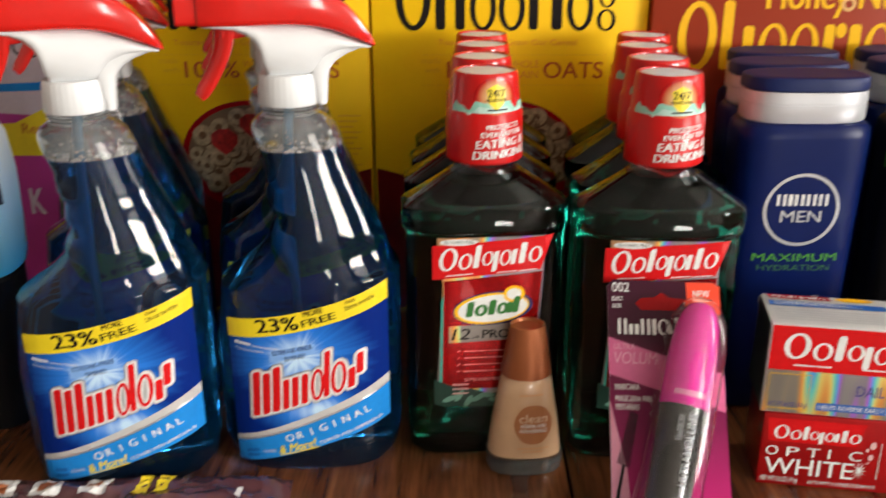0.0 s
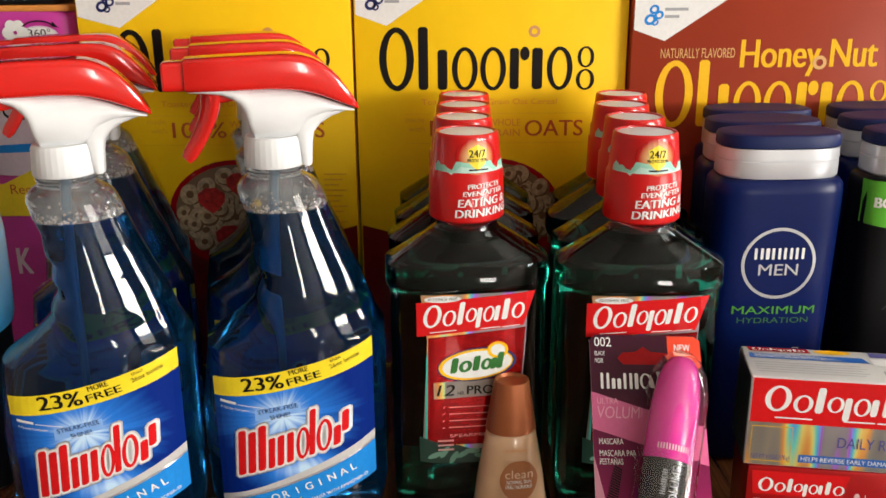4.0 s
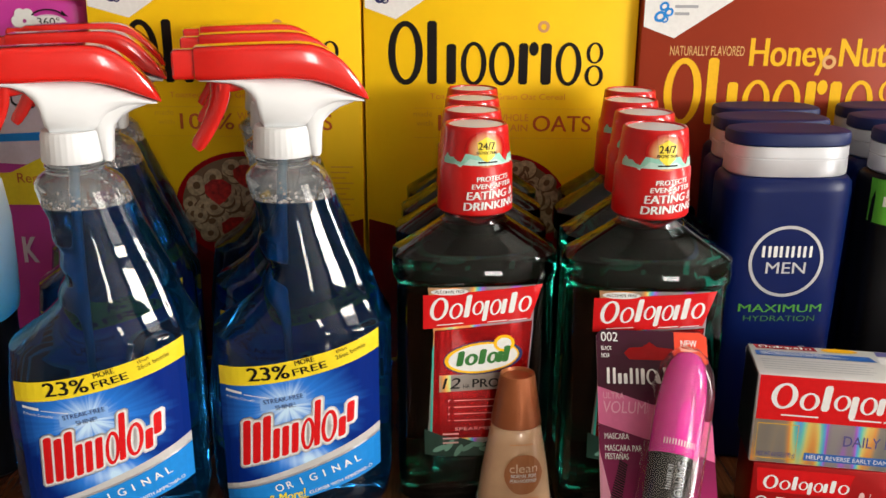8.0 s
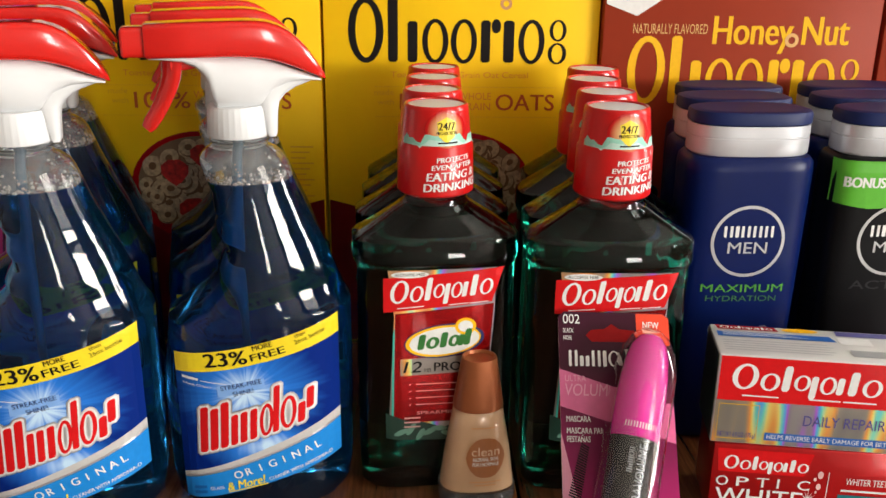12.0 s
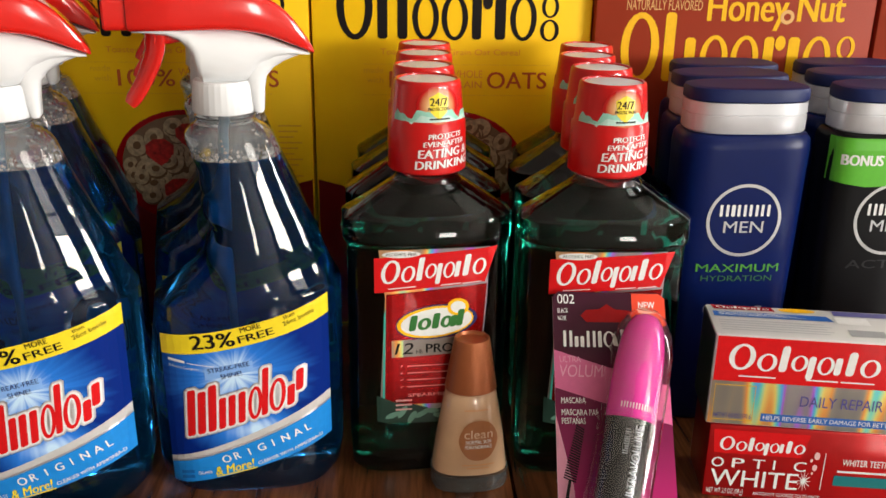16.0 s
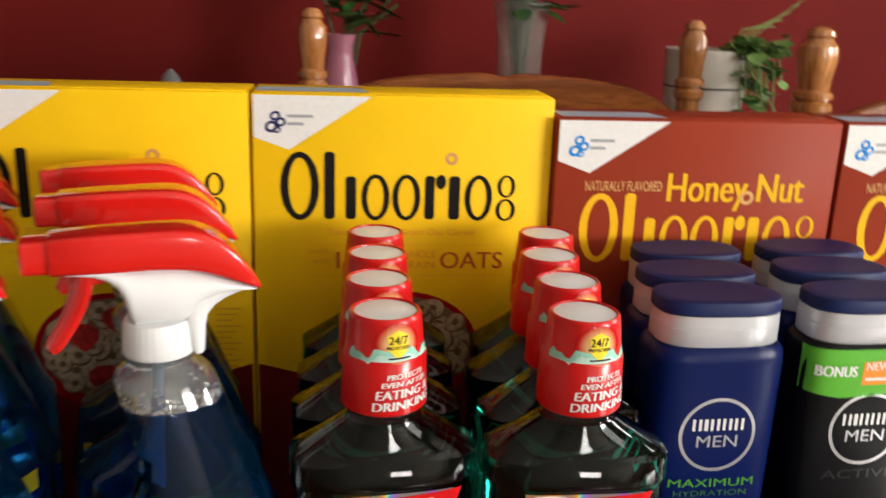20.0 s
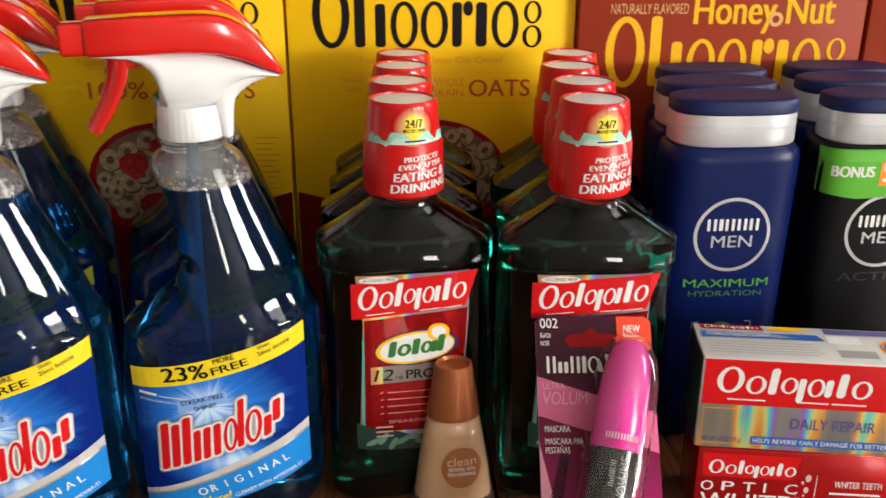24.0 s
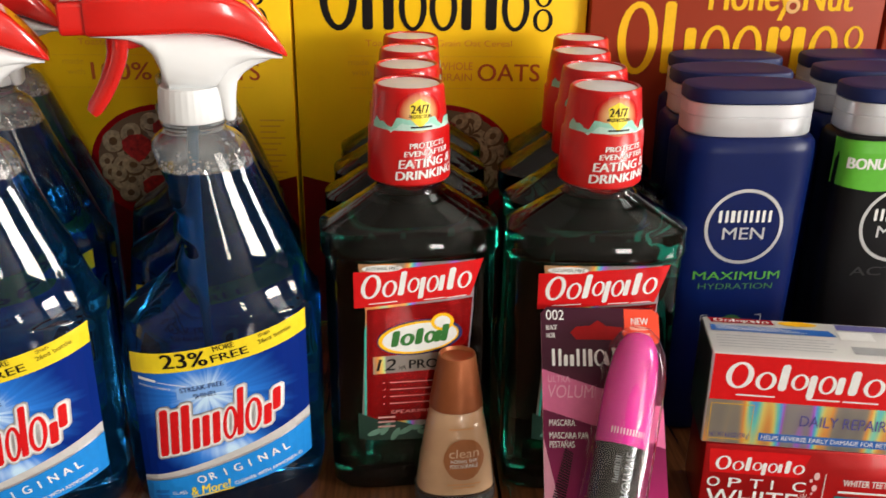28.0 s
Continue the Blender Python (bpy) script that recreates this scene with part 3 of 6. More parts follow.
def halo_material(centre, near, far, reach):
    """Print that fades outwards from one spot."""
    m = material("fading_halo_print", far, 0.25, coat=0.4)
    n, l = m.node_tree.nodes, m.node_tree.links
    co, d, ramp = n.new("ShaderNodeTexCoord"), n.new("ShaderNodeVectorMath"), n.new("ShaderNodeValToRGB")
    d.operation = "DISTANCE"
    d.inputs[1].default_value = centre
    mr = n.new("ShaderNodeMapRange")
    mr.inputs["From Max"].default_value = reach
    l.new(co.outputs["Object"], d.inputs[0])
    l.new(d.outputs["Value"], mr.inputs["Value"])
    l.new(mr.outputs[0], ramp.inputs[0])
    el = ramp.color_ramp.elements
    el[0].position, el[0].color = 0.35, (*near, 1)
    el[1].position, el[1].color = 1.0, (*far, 1)
    l.new(ramp.outputs[0], n["Principled BSDF"].inputs["Base Color"])
    return m


HALO = halo_material((0.0034, -0.0178, 0.2105), (0.85, 0.62, 0.26), (0.50, 0.005, 0.006), 0.0100)


def front_of(profile):
    """A mapping onto the front of a body made by shaped()."""
    zs = [p[0] for p in profile]

    def place(u, v, lift):
        i = max(0, min(len(zs) - 2, sum(1 for z in zs if z <= v) - 1))
        k = (v - zs[i]) / (zs[i + 1] - zs[i])
        a, b, n = (profile[i][j] * (1 - k) + profile[i + 1][j] * k for j in (1, 2, 3))
        t = min(abs(u) / a, 0.995)
        return (u, -b * (1 - t**n) ** (1 / n) - lift - 0.0002, v)

    return place


# ---- spray bottles of blue glass cleaner ----
SPRAY = [(0, 0.04, 0.026, 3), (0.002, 0.0445, 0.03, 3), (0.008, 0.05, 0.0335, 2.6), (0.02, 0.0518, 0.0345, 2.5), (0.07, 0.0525, 0.035, 2.5), (0.112, 0.0525, 0.035, 2.5), (0.1172, 0.0522, 0.0349, 2.45), (0.1188, 0.0517, 0.0346, 2.4), (0.1202, 0.0508, 0.0342, 2.3), (0.127, 0.0475, 0.0335, 2.1), (0.132, 0.0455, 0.0328, 2.1), (0.137, 0.0437, 0.0322, 2.1), (0.141, 0.0422, 0.0316, 2.1), (0.145, 0.0408, 0.031, 2.1), (0.149, 0.0393, 0.0303, 2.1), (0.153, 0.0378, 0.0296, 2.1), (0.157, 0.0363, 0.0289, 2.1), (0.161, 0.0348, 0.0282, 2.1), (0.165, 0.0335, 0.0275, 2.1), (0.17, 0.0318, 0.0267, 2.1), (0.175, 0.0302, 0.0258, 2.1), (0.18, 0.0285, 0.025, 2.1), (0.192, 0.0254, 0.023, 2), (0.1955, 0.0243, 0.0222, 2), (0.1985, 0.0226, 0.021, 2), (0.2008, 0.02, 0.019, 2), (0.2025, 0.0172, 0.0168, 2), (0.2036, 0.0152, 0.015, 2), (0.205, 0.0142, 0.0142, 2), (0.206, 0.015, 0.015, 2), (0.207, 0.015, 0.015, 2), (0.2078, 0.0138, 0.0138, 2), (0.214, 0.0135, 0.0135, 2)]


def trigger_section(x, zb, zt, w, n=2.6, count=20):
    return [(x, p[0], (zb + zt) / 2 + p[1]) for p in ((q[0], q[1]) for q in ring(w, (zt - zb) / 2, n, 0, count))]


def grip(bm):
    """Cut the finger grip, with its waves, into the nozzle side, and lean the neck that way."""
    cut = ((0.104, 1.0), (0.110, 0.95), (0.1155, 0.79), (0.124, 0.605), (0.134, 0.465), (0.146, 0.385), (0.1535, 0.375), (0.165, 0.45), (0.175, 0.55), (0.187, 0.70), (0.196, 0.87), (0.205, 1.0), (0.3, 1.0))
    zs = [p[0] for p in SPRAY]
    for v in bm.verts:
        z = v.co.z
        if 0.118 < z < 0.202 and v.co.x > 0 and v.co.y < 0:
            # moulded ridge down the rear side of the front panel
            i = max(j for j in range(len(zs) - 1) if zs[j] <= z + 1e-6)
            k = (z - zs[i]) / (zs[i + 1] - zs[i])
            a, b = (SPRAY[i][j] * (1 - k) + SPRAY[i + 1][j] * k for j in (1, 2))
            out = 0.0013 * min(1, (z - 0.118) / 0.006, (0.202 - z) / 0.006) * math.exp(-(((v.co.x / a - 0.87) * a / 0.0019) ** 2))
            d = Vector((v.co.x / a**2, v.co.y / b**2, 0)).normalized()
            v.co += d * out
        if z > 0.104 and v.co.x < 0:
            i = max(j for j in range(len(cut) - 1) if cut[j][0] <= z)
            k = (z - cut[i][0]) / (cut[i + 1][0] - cut[i][0])
            v.co.x *= cut[i][1] * (1 - k) + cut[i + 1][1] * k
            if 0.128 < z < 0.190:
                k = min(1, (z - 0.128) / 0.012, (0.190 - z) / 0.008)
                v.co.x -= 0.0011 * k * math.cos((z - 0.128) * 2 * math.pi / 0.0145) * min(1, -v.co.x / 0.010)
        v.co.x -= 0.0038 * max(0.0, min(1.0, (z - 0.150) / 0.045))
    return bm


def spray_bottle():
    b = thing("spray_bottle", "clear trigger spray bottle of blue glass cleaner with red head", "spray bottle", "rows of spray bottles")
    low, high = [p for p in SPRAY if p[0] < 0.186] + [(0.187, 0.0266, 0.0237, 2.1)], [(0.1871, 0.0266, 0.0237, 2.1)] + [p for p in SPRAY if p[0] > 0.19]
    part("bottle_body", grip(shaped(high, 300, False, True)), HAZY, b, "clear plastic upper bottle with nothing but foam in it")
    part("liquid", grip(shaped(low, 300)), BLUE_LIQUID, b, "deep blue liquid filling the clear bottle")
    part("dip_tube", tube([(-0.004, 0, 0.02), (-0.005, 0, 0.1), (-0.0050, 0, 0.19), (-0.0038, 0, 0.212)], 0.0020, 12), TUBE, b)
    bub = bmesh.new()
    rnd = random.Random(4)
    for i in range(260):
        t, z = rnd.uniform(0, 2 * math.pi), 0.1868 + abs(rnd.gauss(0, 0.0035)) * (1.6 if i % 3 == 0 else 0.7)
        k = (0.0262 - (z - 0.187) * 0.42) * rnd.uniform(0.90, 0.97)
        bmesh.ops.create_icosphere(bub, subdivisions=1, radius=rnd.uniform(0.0004, 0.0013) * (0.7 if z > 0.19 else 1), matrix=Matrix.Translation((k * math.cos(t) * (0.70 if math.cos(t) < 0 else 1) - 0.0034, k * 0.9 * math.sin(t), z)))
    part("foam", bub, FOAM, b, "pale bubbles above the liquid")
    # ribbed collar
    col = [[(-0.0038 + r * (1 + (0.012 if k % 3 < 2 else 0)) * math.cos(2 * math.pi * k / 96), r * (1 + (0.012 if k % 3 < 2 else 0)) * math.sin(2 * math.pi * k / 96), z) for k in range(96)] for z, r in ((0.2085, 0.0152), (0.2095, 0.0158), (0.2225, 0.0150), (0.2245, 0.0142))]
    part("collar", loft(col), WHITE_PLASTIC, b, "white ribbed screw collar")
    head = thing("sprayer", "", "")
    head.parent = b
    for key in list(head.keys()):
        del head[key]
    head.matrix_basis = pose(-0.0038, 0, 0, 0, 0, 9)
    part("housing", loft([trigger_section(*p) for p in ((-0.041, 0.2480, 0.2505, 0.006), (-0.034, 0.2478, 0.2505, 0.0085), (-0.025, 0.2466, 0.2505, 0.0092), (-0.019, 0.2438, 0.2505, 0.0098), (-0.0152, 0.2392, 0.2505, 0.0104), (-0.0130, 0.2330, 0.2505, 0.0110), (-0.0118, 0.2262, 0.2505, 0.0114), (-0.0095, 0.2225, 0.2505, 0.0116), (0.008, 0.2225, 0.2500, 0.0118), (0.013, 0.2235, 0.2490, 0.0118), (0.018, 0.2305, 0.2472, 0.0116), (0.026, 0.2348, 0.2445, 0.0112), (0.034, 0.2362, 0.2412, 0.0105), (0.0430, 0.2362, 0.2378, 0.0085))]), WHITE_PLASTIC, head, "white sprayer housing")
    part("drip_lip", loft([ring(q, 0.0092, 3, z, 24, x) for z, q, x in ((0.2085, 0.0024, 0.0168), (0.2095, 0.0032, 0.0168), (0.2200, 0.0044, 0.0163), (0.2260, 0.0058, 0.0160), (0.2300, 0.0085, 0.0168), (0.2335, 0.0122, 0.0190), (0.2358, 0.0165, 0.0215), (0.2372, 0.0185, 0.0225))]), WHITE_PLASTIC, head)
    part("shroud", loft([trigger_section(x, zb, zt, w, 7, 32) for x, zb, zt, w in ((-0.0425, 0.2496, 0.2652, 0.0105), (-0.0415, 0.2490, 0.2658, 0.0112), (-0.020, 0.2490, 0.2666, 0.0122), (0.0, 0.2492, 0.2670, 0.0128), (0.010, 0.2486, 0.2670, 0.0130), (0.0165, 0.2477, 0.2664, 0.0131), (0.0220, 0.2463, 0.2648, 0.0130), (0.0270, 0.2446, 0.2622, 0.0128), (0.0315, 0.2428, 0.2586, 0.0126), (0.0355, 0.2412, 0.2544, 0.0122), (0.0390, 0.2398, 0.2496, 0.0116), (0.0420, 0.2386, 0.2452, 0.0108), (0.0442, 0.2377, 0.2414, 0.0098), (0.0452, 0.2374, 0.2390, 0.0088))]), RED_PLASTIC, head, "glossy red plastic shroud", sharp=50)
    part("nozzle", loft([trigger_section(x, zb, zt, w, 6, 24) for x, zb, zt, w in ((-0.0535, 0.2502, 0.2632, 0.0080), (-0.0525, 0.2494, 0.2642, 0.0090), (-0.0428, 0.2494, 0.2644, 0.0092))]), RED_PLASTIC, head, "square red nozzle")
    part("lever", tube([(-0.0300, 0, 0.2484), (-0.0308, 0, 0.2440), (-0.0312, 0, 0.2395), (-0.0330, 0, 0.2340), (-0.0365, 0, 0.2265), (-0.0400, 0, 0.2205), (-0.0432, 0, 0.2160), (-0.0452, 0, 0.2132)], [0.0030, 0.0030, 0.0028, 0.0026, 0.0024, 0.0023, 0.0022, 0.0016], 16, flat=2.2), RED_PLASTIC, head, "curved red trigger lever")
    part("lever_root", loft([trigger_section(x, zb, 0.2476, 0.0042, 4, 16) for x, zb in ((-0.0310, 0.2420), (-0.0240, 0.2424), (-0.0185, 0.2434), (-0.0165, 0.2448))]), RED_PLASTIC, head, "red root of the trigger")
    # printed label
    a, w, t = Art(), Art(), Art()
    onto = lambda u, v, lift: front_of(SPRAY)(u + 0.0018, v, lift)
    top = lambda u: 0.1040 + 0.2150 * u + 1.6 * u * u
    low = lambda u: 0.0185 + 0.300 * u + 0.5 * u * u
    band = lambda u: 0.0362 + 0.385 * u + 0.8 * u * u
    us = [-0.0435 + 0.087 * i / 12 for i in range(13)]
    strip = lambda art, f0, f1, mat, layer: art.poly([(u, f0(u)) for u in us] + [(u, f1(u)) for u in us[::-1]], mat, layer)
    strip(a, band, lambda u: top(u) - 0.0112, LABEL_BLUE, 1)
    strip(a, low, lambda u: band(u), SKYBLUE, 1)
    strip(a, lambda u: band(u) - 0.0002, lambda u: band(u) + 0.0028 + 0.03 * (u + 0.0435), ink("light_grey_ink", (0.52, 0.51, 0.50)), 2)
    strip(a, lambda u: band(u) - 0.0010, lambda u: band(u) + 0.0002, SILVER, 2.2)
    for i in range(2):
        a.rect(-0.0385, 0.0135 - 0.0034 * i, -0.0312, 0.0155 - 0.0034 * i, ink("mid_blue_ink", (0.012, 0.13, 0.45), spec=0.2), 2.4, 0.25)
    on = dict(step=0.004, cuts=[p[0] for p in SPRAY if p[0] < 0.13])
    label = a.part("label", b, onto, "blue printed label with a pale burst", **on)
    y = Art()
    strip(y, lambda u: top(u) - 0.0112, top, YELLOW, 1)
    y.text("23%", -0.0265, 0.0908, 0.0078, BLACK, 3, 0.0225, 0.03, turn=7)
    y.text("MORE", -0.001, 0.1006, 0.0028, BLACK, 3, 0.0105, 0.02, turn=13)
    y.text("FREE", -0.002, 0.0945, 0.0040, BLACK, 3, 0.0185, 0.025, turn=14)
    y.text("than", 0.021, 0.1065, 0.0022, BLACK, 3, 0.006, turn=18)
    y.text("26oz bottle", 0.021, 0.1028, 0.0024, BLACK, 3, 0.0165, turn=19)
    y.part("yellow_strip", label, onto, "yellow strip with black words", **on)
    mark = bars("WI273X")
    w.logo(mark, -0.0330, 0.0385, 0.063, 0.0275, SILVER, 2.5, 0.33, 0.06, 0.0021)
    w.logo(mark, -0.0330, 0.0385, 0.063, 0.0275, WHITE, 3, 0.33, 0.06, 0.0013)
    w.part("wordmark_edge", label, onto, "white and silver edge of the red bars", **on)
    Art().logo(mark, -0.0330, 0.0385, 0.063, 0.0275, RED, 4, 0.33, 0.06, 0.0002).pieces("bar", label, onto, **on)
    t.poly([(-0.021, 0.0735), (0.004, 0.0785), (0.004, 0.0845), (-0.021, 0.0800)], ink("pale_blue_ink", (0.22, 0.42, 0.80)), 2)
    t.text("STREAK-FREE", -0.019, 0.0775, 0.0026, NAVY, 3, 0.022, 0.01, turn=11)
    t.text("SHINE!", -0.0125, 0.0743, 0.0026, NAVY, 3.2, 0.011, 0.01, turn=11)
    t.part("slogan", label, onto, "small dark words on a pale patch", **on)
    t = Art()
    for i, c in enumerate("ORIGINAL"):
        q = -0.0145 + 0.0064 * i + (0.0014 if c == "I" else 0)
        t.text(c, q, 0.0228 + 0.345 * (q + 0.0145), 0.0045, WHITE, 3, None, 0.02, turn=19)
    t.text("GLASS", -0.029, 0.0145, 0.0020, WHITE, 3, 0.008, turn=12)
    t.text("& More!", -0.019, 0.0150, 0.0052, YELLOW, 3, 0.022, 0.02, 0.3, turn=14)
    t.poly([(-0.019, 0.0138), (0.003, 0.0193), (0.003, 0.0200), (-0.019, 0.0145)], YELLOW, 3)
    t.text("CLEANER WITH AMMONIA-D", 0.004, 0.0212, 0.0021, WHITE, 3, 0.037, 0.01, turn=19)
    t.part("variety_text", label, onto, "white and yellow slanting words", **on)
    t = Art()
    t.rect(-0.040, 0.0835, -0.031, 0.0850, WHITE, 3, -0.1)
    t.rect(-0.030, 0.0826, -0.016, 0.0830, WHITE, 3, -0.1)
    t.text("A Family Company", -0.040, 0.0800, 0.0014, WHITE, 3, 0.016, turn=-4)
    t.part("maker_line", label, onto, "small white line and words", **on)
    return b


sprayer = spray_bottle()
sprayer.matrix_basis = pose(-0.0245, 0.4565, 0, 0, 0, 4)
for x, y, turn in ((-0.043, 0.5365, 4), (-0.062, 0.6095, 6), (-0.1295, 0.4385, 10), (-0.155, 0.5335, 6), (-0.178, 0.6075, 7)):
    copy_thing(sprayer, pose(x, y, 0, 0, 0, turn))

# ---- green mouthwash bottles ----
RINSE = [(0, 0.037, 0.016, 4), (0.0015, 0.0405, 0.0195, 4), (0.006, 0.043, 0.0215, 5), (0.02, 0.0437, 0.022, 5), (0.1365, 0.0437, 0.022, 4.2), (0.138, 0.0444, 0.0228, 3.8), (0.1392, 0.0455, 0.024, 3.4), (0.141, 0.0458, 0.0242, 3.4), (0.1515, 0.0456, 0.0216, 3.4), (0.1528, 0.0448, 0.0207, 3), (0.155, 0.0412, 0.0198, 3), (0.159, 0.035, 0.0186, 2.6), (0.163, 0.0288, 0.0175, 2.3), (0.1665, 0.0235, 0.0165, 2.1), (0.171, 0.0172, 0.0157, 2), (0.174, 0.0155, 0.0155, 2), (0.181, 0.0155, 0.0155, 2)]
CAPR = [(0.1755, 0.0196), (0.1765, 0.0206), (0.2010, 0.0200), (0.2025, 0.0189), (0.2195, 0.0173), (0.2213, 0.0170), (0.2223, 0.0162)]


def mouthwash():
    b = thing("mouthwash_bottle", "green mouthwash bottle with red cap and red label", "mouthwash", "rows of mouthwash bottles")
    part("bottle_body", shaped([p for p in RINSE if p[0] < 0.17] + [(0.1695, 0.0190, 0.0158, 2.2)], 64), GREEN_LIQUID, b, "clear faceted bottle full of dark green liquid", sharp=28)
    part("neck", shaped([(0.1696, 0.0186, 0.0156, 2.2), (0.171, 0.0172, 0.0157, 2), (0.174, 0.0155, 0.0155, 2), (0.181, 0.0155, 0.0155, 2)], 48, False, True), CLEAR, b, "clear plastic neck")
    cap = part("cap", spun(CAPR + [(0.2221, 0.0152), (0.2210, 0.0150)], 48), CAP_RED, b, "glossy red screw cap")
    part("cap_disc", spun([(0.2204, 0.0149), (0.2214, 0.0149), (0.2215, 0.0145)], 40), WHITE_PLASTIC, cap, "white disc in the cap's top")

    def round_cap(u, v, lift):
        r = next(r0 + (r1 - r0) * (v - z0) / (z1 - z0) for (z0, r0), (z1, r1) in zip(CAPR, CAPR[1:]) if z0 <= v <= z1)
        t = u / 0.0195 + radians(20)
        return ((r + lift + 0.0001) * math.sin(t), -(r + lift + 0.0001) * math.cos(t), v)

    a = Art()
    wave = [(-0.030 + 0.060 * i / 24, 0.2082 + 0.0020 * math.sin(i * 1.1) + 0.0012 * math.sin(i * 2.3) - 0.0028 * abs(i - 11) / 11) for i in range(25)]
    a.poly([(u, 0.2028) for u, _ in wave] + wave[::-1], MINT, 1)
    a.poly([(u, 0.2028) for u, _ in wave[3:22:2]] + [(u, z - 0.0025) for u, z in wave[3:22:2]][::-1], ink("pale_mint_ink", (0.50, 0.70, 0.62)), 1.5)
    a.oval(-0.003, 0.2112, 0.0125, 0.0095, HALO, 0.8, count=36)
    a.poly([(-0.0085, 0.2148), (-0.003, 0.2176), (0.0025, 0.2148), (0.0015, 0.2076), (-0.003, 0.2040), (-0.0075, 0.2076)], YELLOW, 2)
    a.text("24/7", -0.003, 0.2110, 0.0038, BLACK, 3, 0.0096, 0.02, middle=True)
    a.text("PROTECTION", -0.003, 0.2086, 0.0016, BLACK, 3, 0.0115, 0.02, middle=True)
    a.rect(-0.008, 0.2040, 0.003, 0.2048, BLACK, 3)
    for text, z, h, w in (("PROTECTS", 0.1948, 0.0026, 0.0180), ("EVEN AFTER", 0.1910, 0.0026, 0.0230), ("EATING &", 0.1853, 0.0043, 0.0280), ("DRINKING", 0.1796, 0.0043, 0.0310)):
        a.text(text, 0.0005, z, h, WHITE, 2, w, 0.040, 0.12, 3, True)
    a.part("cap_print", cap, round_cap, "white and mint print round the cap", 0.003, [p[0] for p in CAPR])
    a, m, t = Art(), Art(), Art()
    foil = FOIL_BAND
    a.poly([(-0.0245, 0.1370), (0.0305, 0.1370), (0.0300, 0.110), (0.0255, 0.034), (-0.0250, 0.036), (-0.0215, 0.110)], foil, 1)
    a.poly([(-0.0210, 0.112), (0.0296, 0.116), (0.0254, 0.045), (-0.0220, 0.046)], LABEL_RED, 1.6)
    a.poly([(-0.0222, 0.100), (-0.0212, 0.104), (-0.0222, 0.046), (-0.0232, 0.048)], ink("glossy_teal_ink", (0.05, 0.45, 0.35)), 1.7)
    a.poly([(-0.0260, 0.036), (-0.0185, 0.0345), (0.0255, 0.033), (0.0255, 0.043), (0.014, 0.046), (0.004, 0.0415), (-0.006, 0.0455), (-0.016, 0.047), (-0.0262, 0.052)], ink("dusky_mint_ink", (0.012, 0.040, 0.028)), 2.2)
    for i in range(9):
        a.oval(-0.018 + 0.005 * i, 0.0395 + 0.002 * math.sin(i * 2.1), 0.0042, 0.0016, LEAF_INK, 2.8 + 0.1 * i, 25 + 40 * math.sin(i))
    a.rect(-0.0185, 0.0748, 0.0265, 0.0850, material("brushed_silver_print", (0.34, 0.30, 0.27), 0.35, 0.5, vary=0.15, scale=60), 2.2, 0.03)
    a.rect(-0.0185, 0.0748, -0.0125, 0.0850, foil, 2.6, 0.03)
    on = dict(step=0.006, cuts=[p[0] for p in RINSE])
    wide = lambda u, v, lift: front_of(RINSE)(u * 1.07 - 0.0015, v, lift)
    label = a.part("label", b, wide, "red and silver foil label with mint leaves", **on)
    m.poly([(-0.0268, 0.1130), (0.0284, 0.1172), (0.0345, 0.1368), (-0.0268, 0.1325)], RED, 3)
    banner = m.part("banner", b, wide, "red banner with white bars", **on)
    m = Art().logo(bars("13L46T3"), -0.0245, 0.1180, 0.053, 0.0130, WHITE, 4, 0.080, 0.15)
    for u0, u1 in ((-0.0200, -0.0065), (0.0060, 0.0160), (0.0170, 0.0265)):
        m.rect(u0, 0.1150 + 0.045 * (u0 + 0.02), u1, 0.1155 + 0.045 * (u0 + 0.02), WHITE, 4, 0.075)
    m.pieces("bar", banner, wide, **on)
    m = Art()
    m.oval(0.0042, 0.0952, 0.0208, 0.0100, NAVY, 3, 6)
    m.oval(0.0036, 0.0952, 0.0196, 0.0092, GOLD, 3.3, 6)
    m.oval(0.0042, 0.0952, 0.0182, 0.0080, WHITE, 3.6, 6)
    m.oval(0.0150, 0.1035, 0.0055, 0.0050, GOLD, 4)
    m.oval(0.0150, 0.1035, 0.0038, 0.0034, WHITE, 4.4)
    m.logo(bars("T3T6L"), -0.0105, 0.0908, 0.028, 0.0088, GREEN_DARK, 5, 0.08, 0.15, 0.00045)
    m.part("oval_mark", label, wide, "white oval with green bars", **on)
    # unseen back panel, added dark so the liquid looks deep and hides prints behind
    k = Art().poly([(-0.030, 0.030), (0.030, 0.030), (0.032, 0.132), (-0.032, 0.132)], ink("view_blocking_back_label", (0.012, 0.030, 0.024)), 1)
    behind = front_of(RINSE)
    k.part("back_label", b, lambda u, v, lift: (u, -behind(u, v, lift)[1], v), "dark back label added to block the view through", **on)
    t.oval(-0.0135, 0.1345, 0.0095, 0.0019, WHITE, 4)
    t.text("ALCOHOL FREE", -0.0135, 0.1338, 0.0016, BLACK, 5, 0.015, middle=True)
    t.part("oval_tag", label, wide, "small white oval with words", **on)
    t = Art()
    t.text("12", -0.0170, 0.0768, 0.0066, BLACK, 3.4, 0.0095, 0.01, 0.2)
    t.text("HR", -0.0060, 0.0768, 0.0024, BLACK, 3.4, 0.0035)
    t.text("PRO-", -0.0010, 0.0772, 0.0052, BLACK, 3.4, 0.0165, 0.02)
    t.part("strip_text", label, wide, "black words on the silver strip", **on)
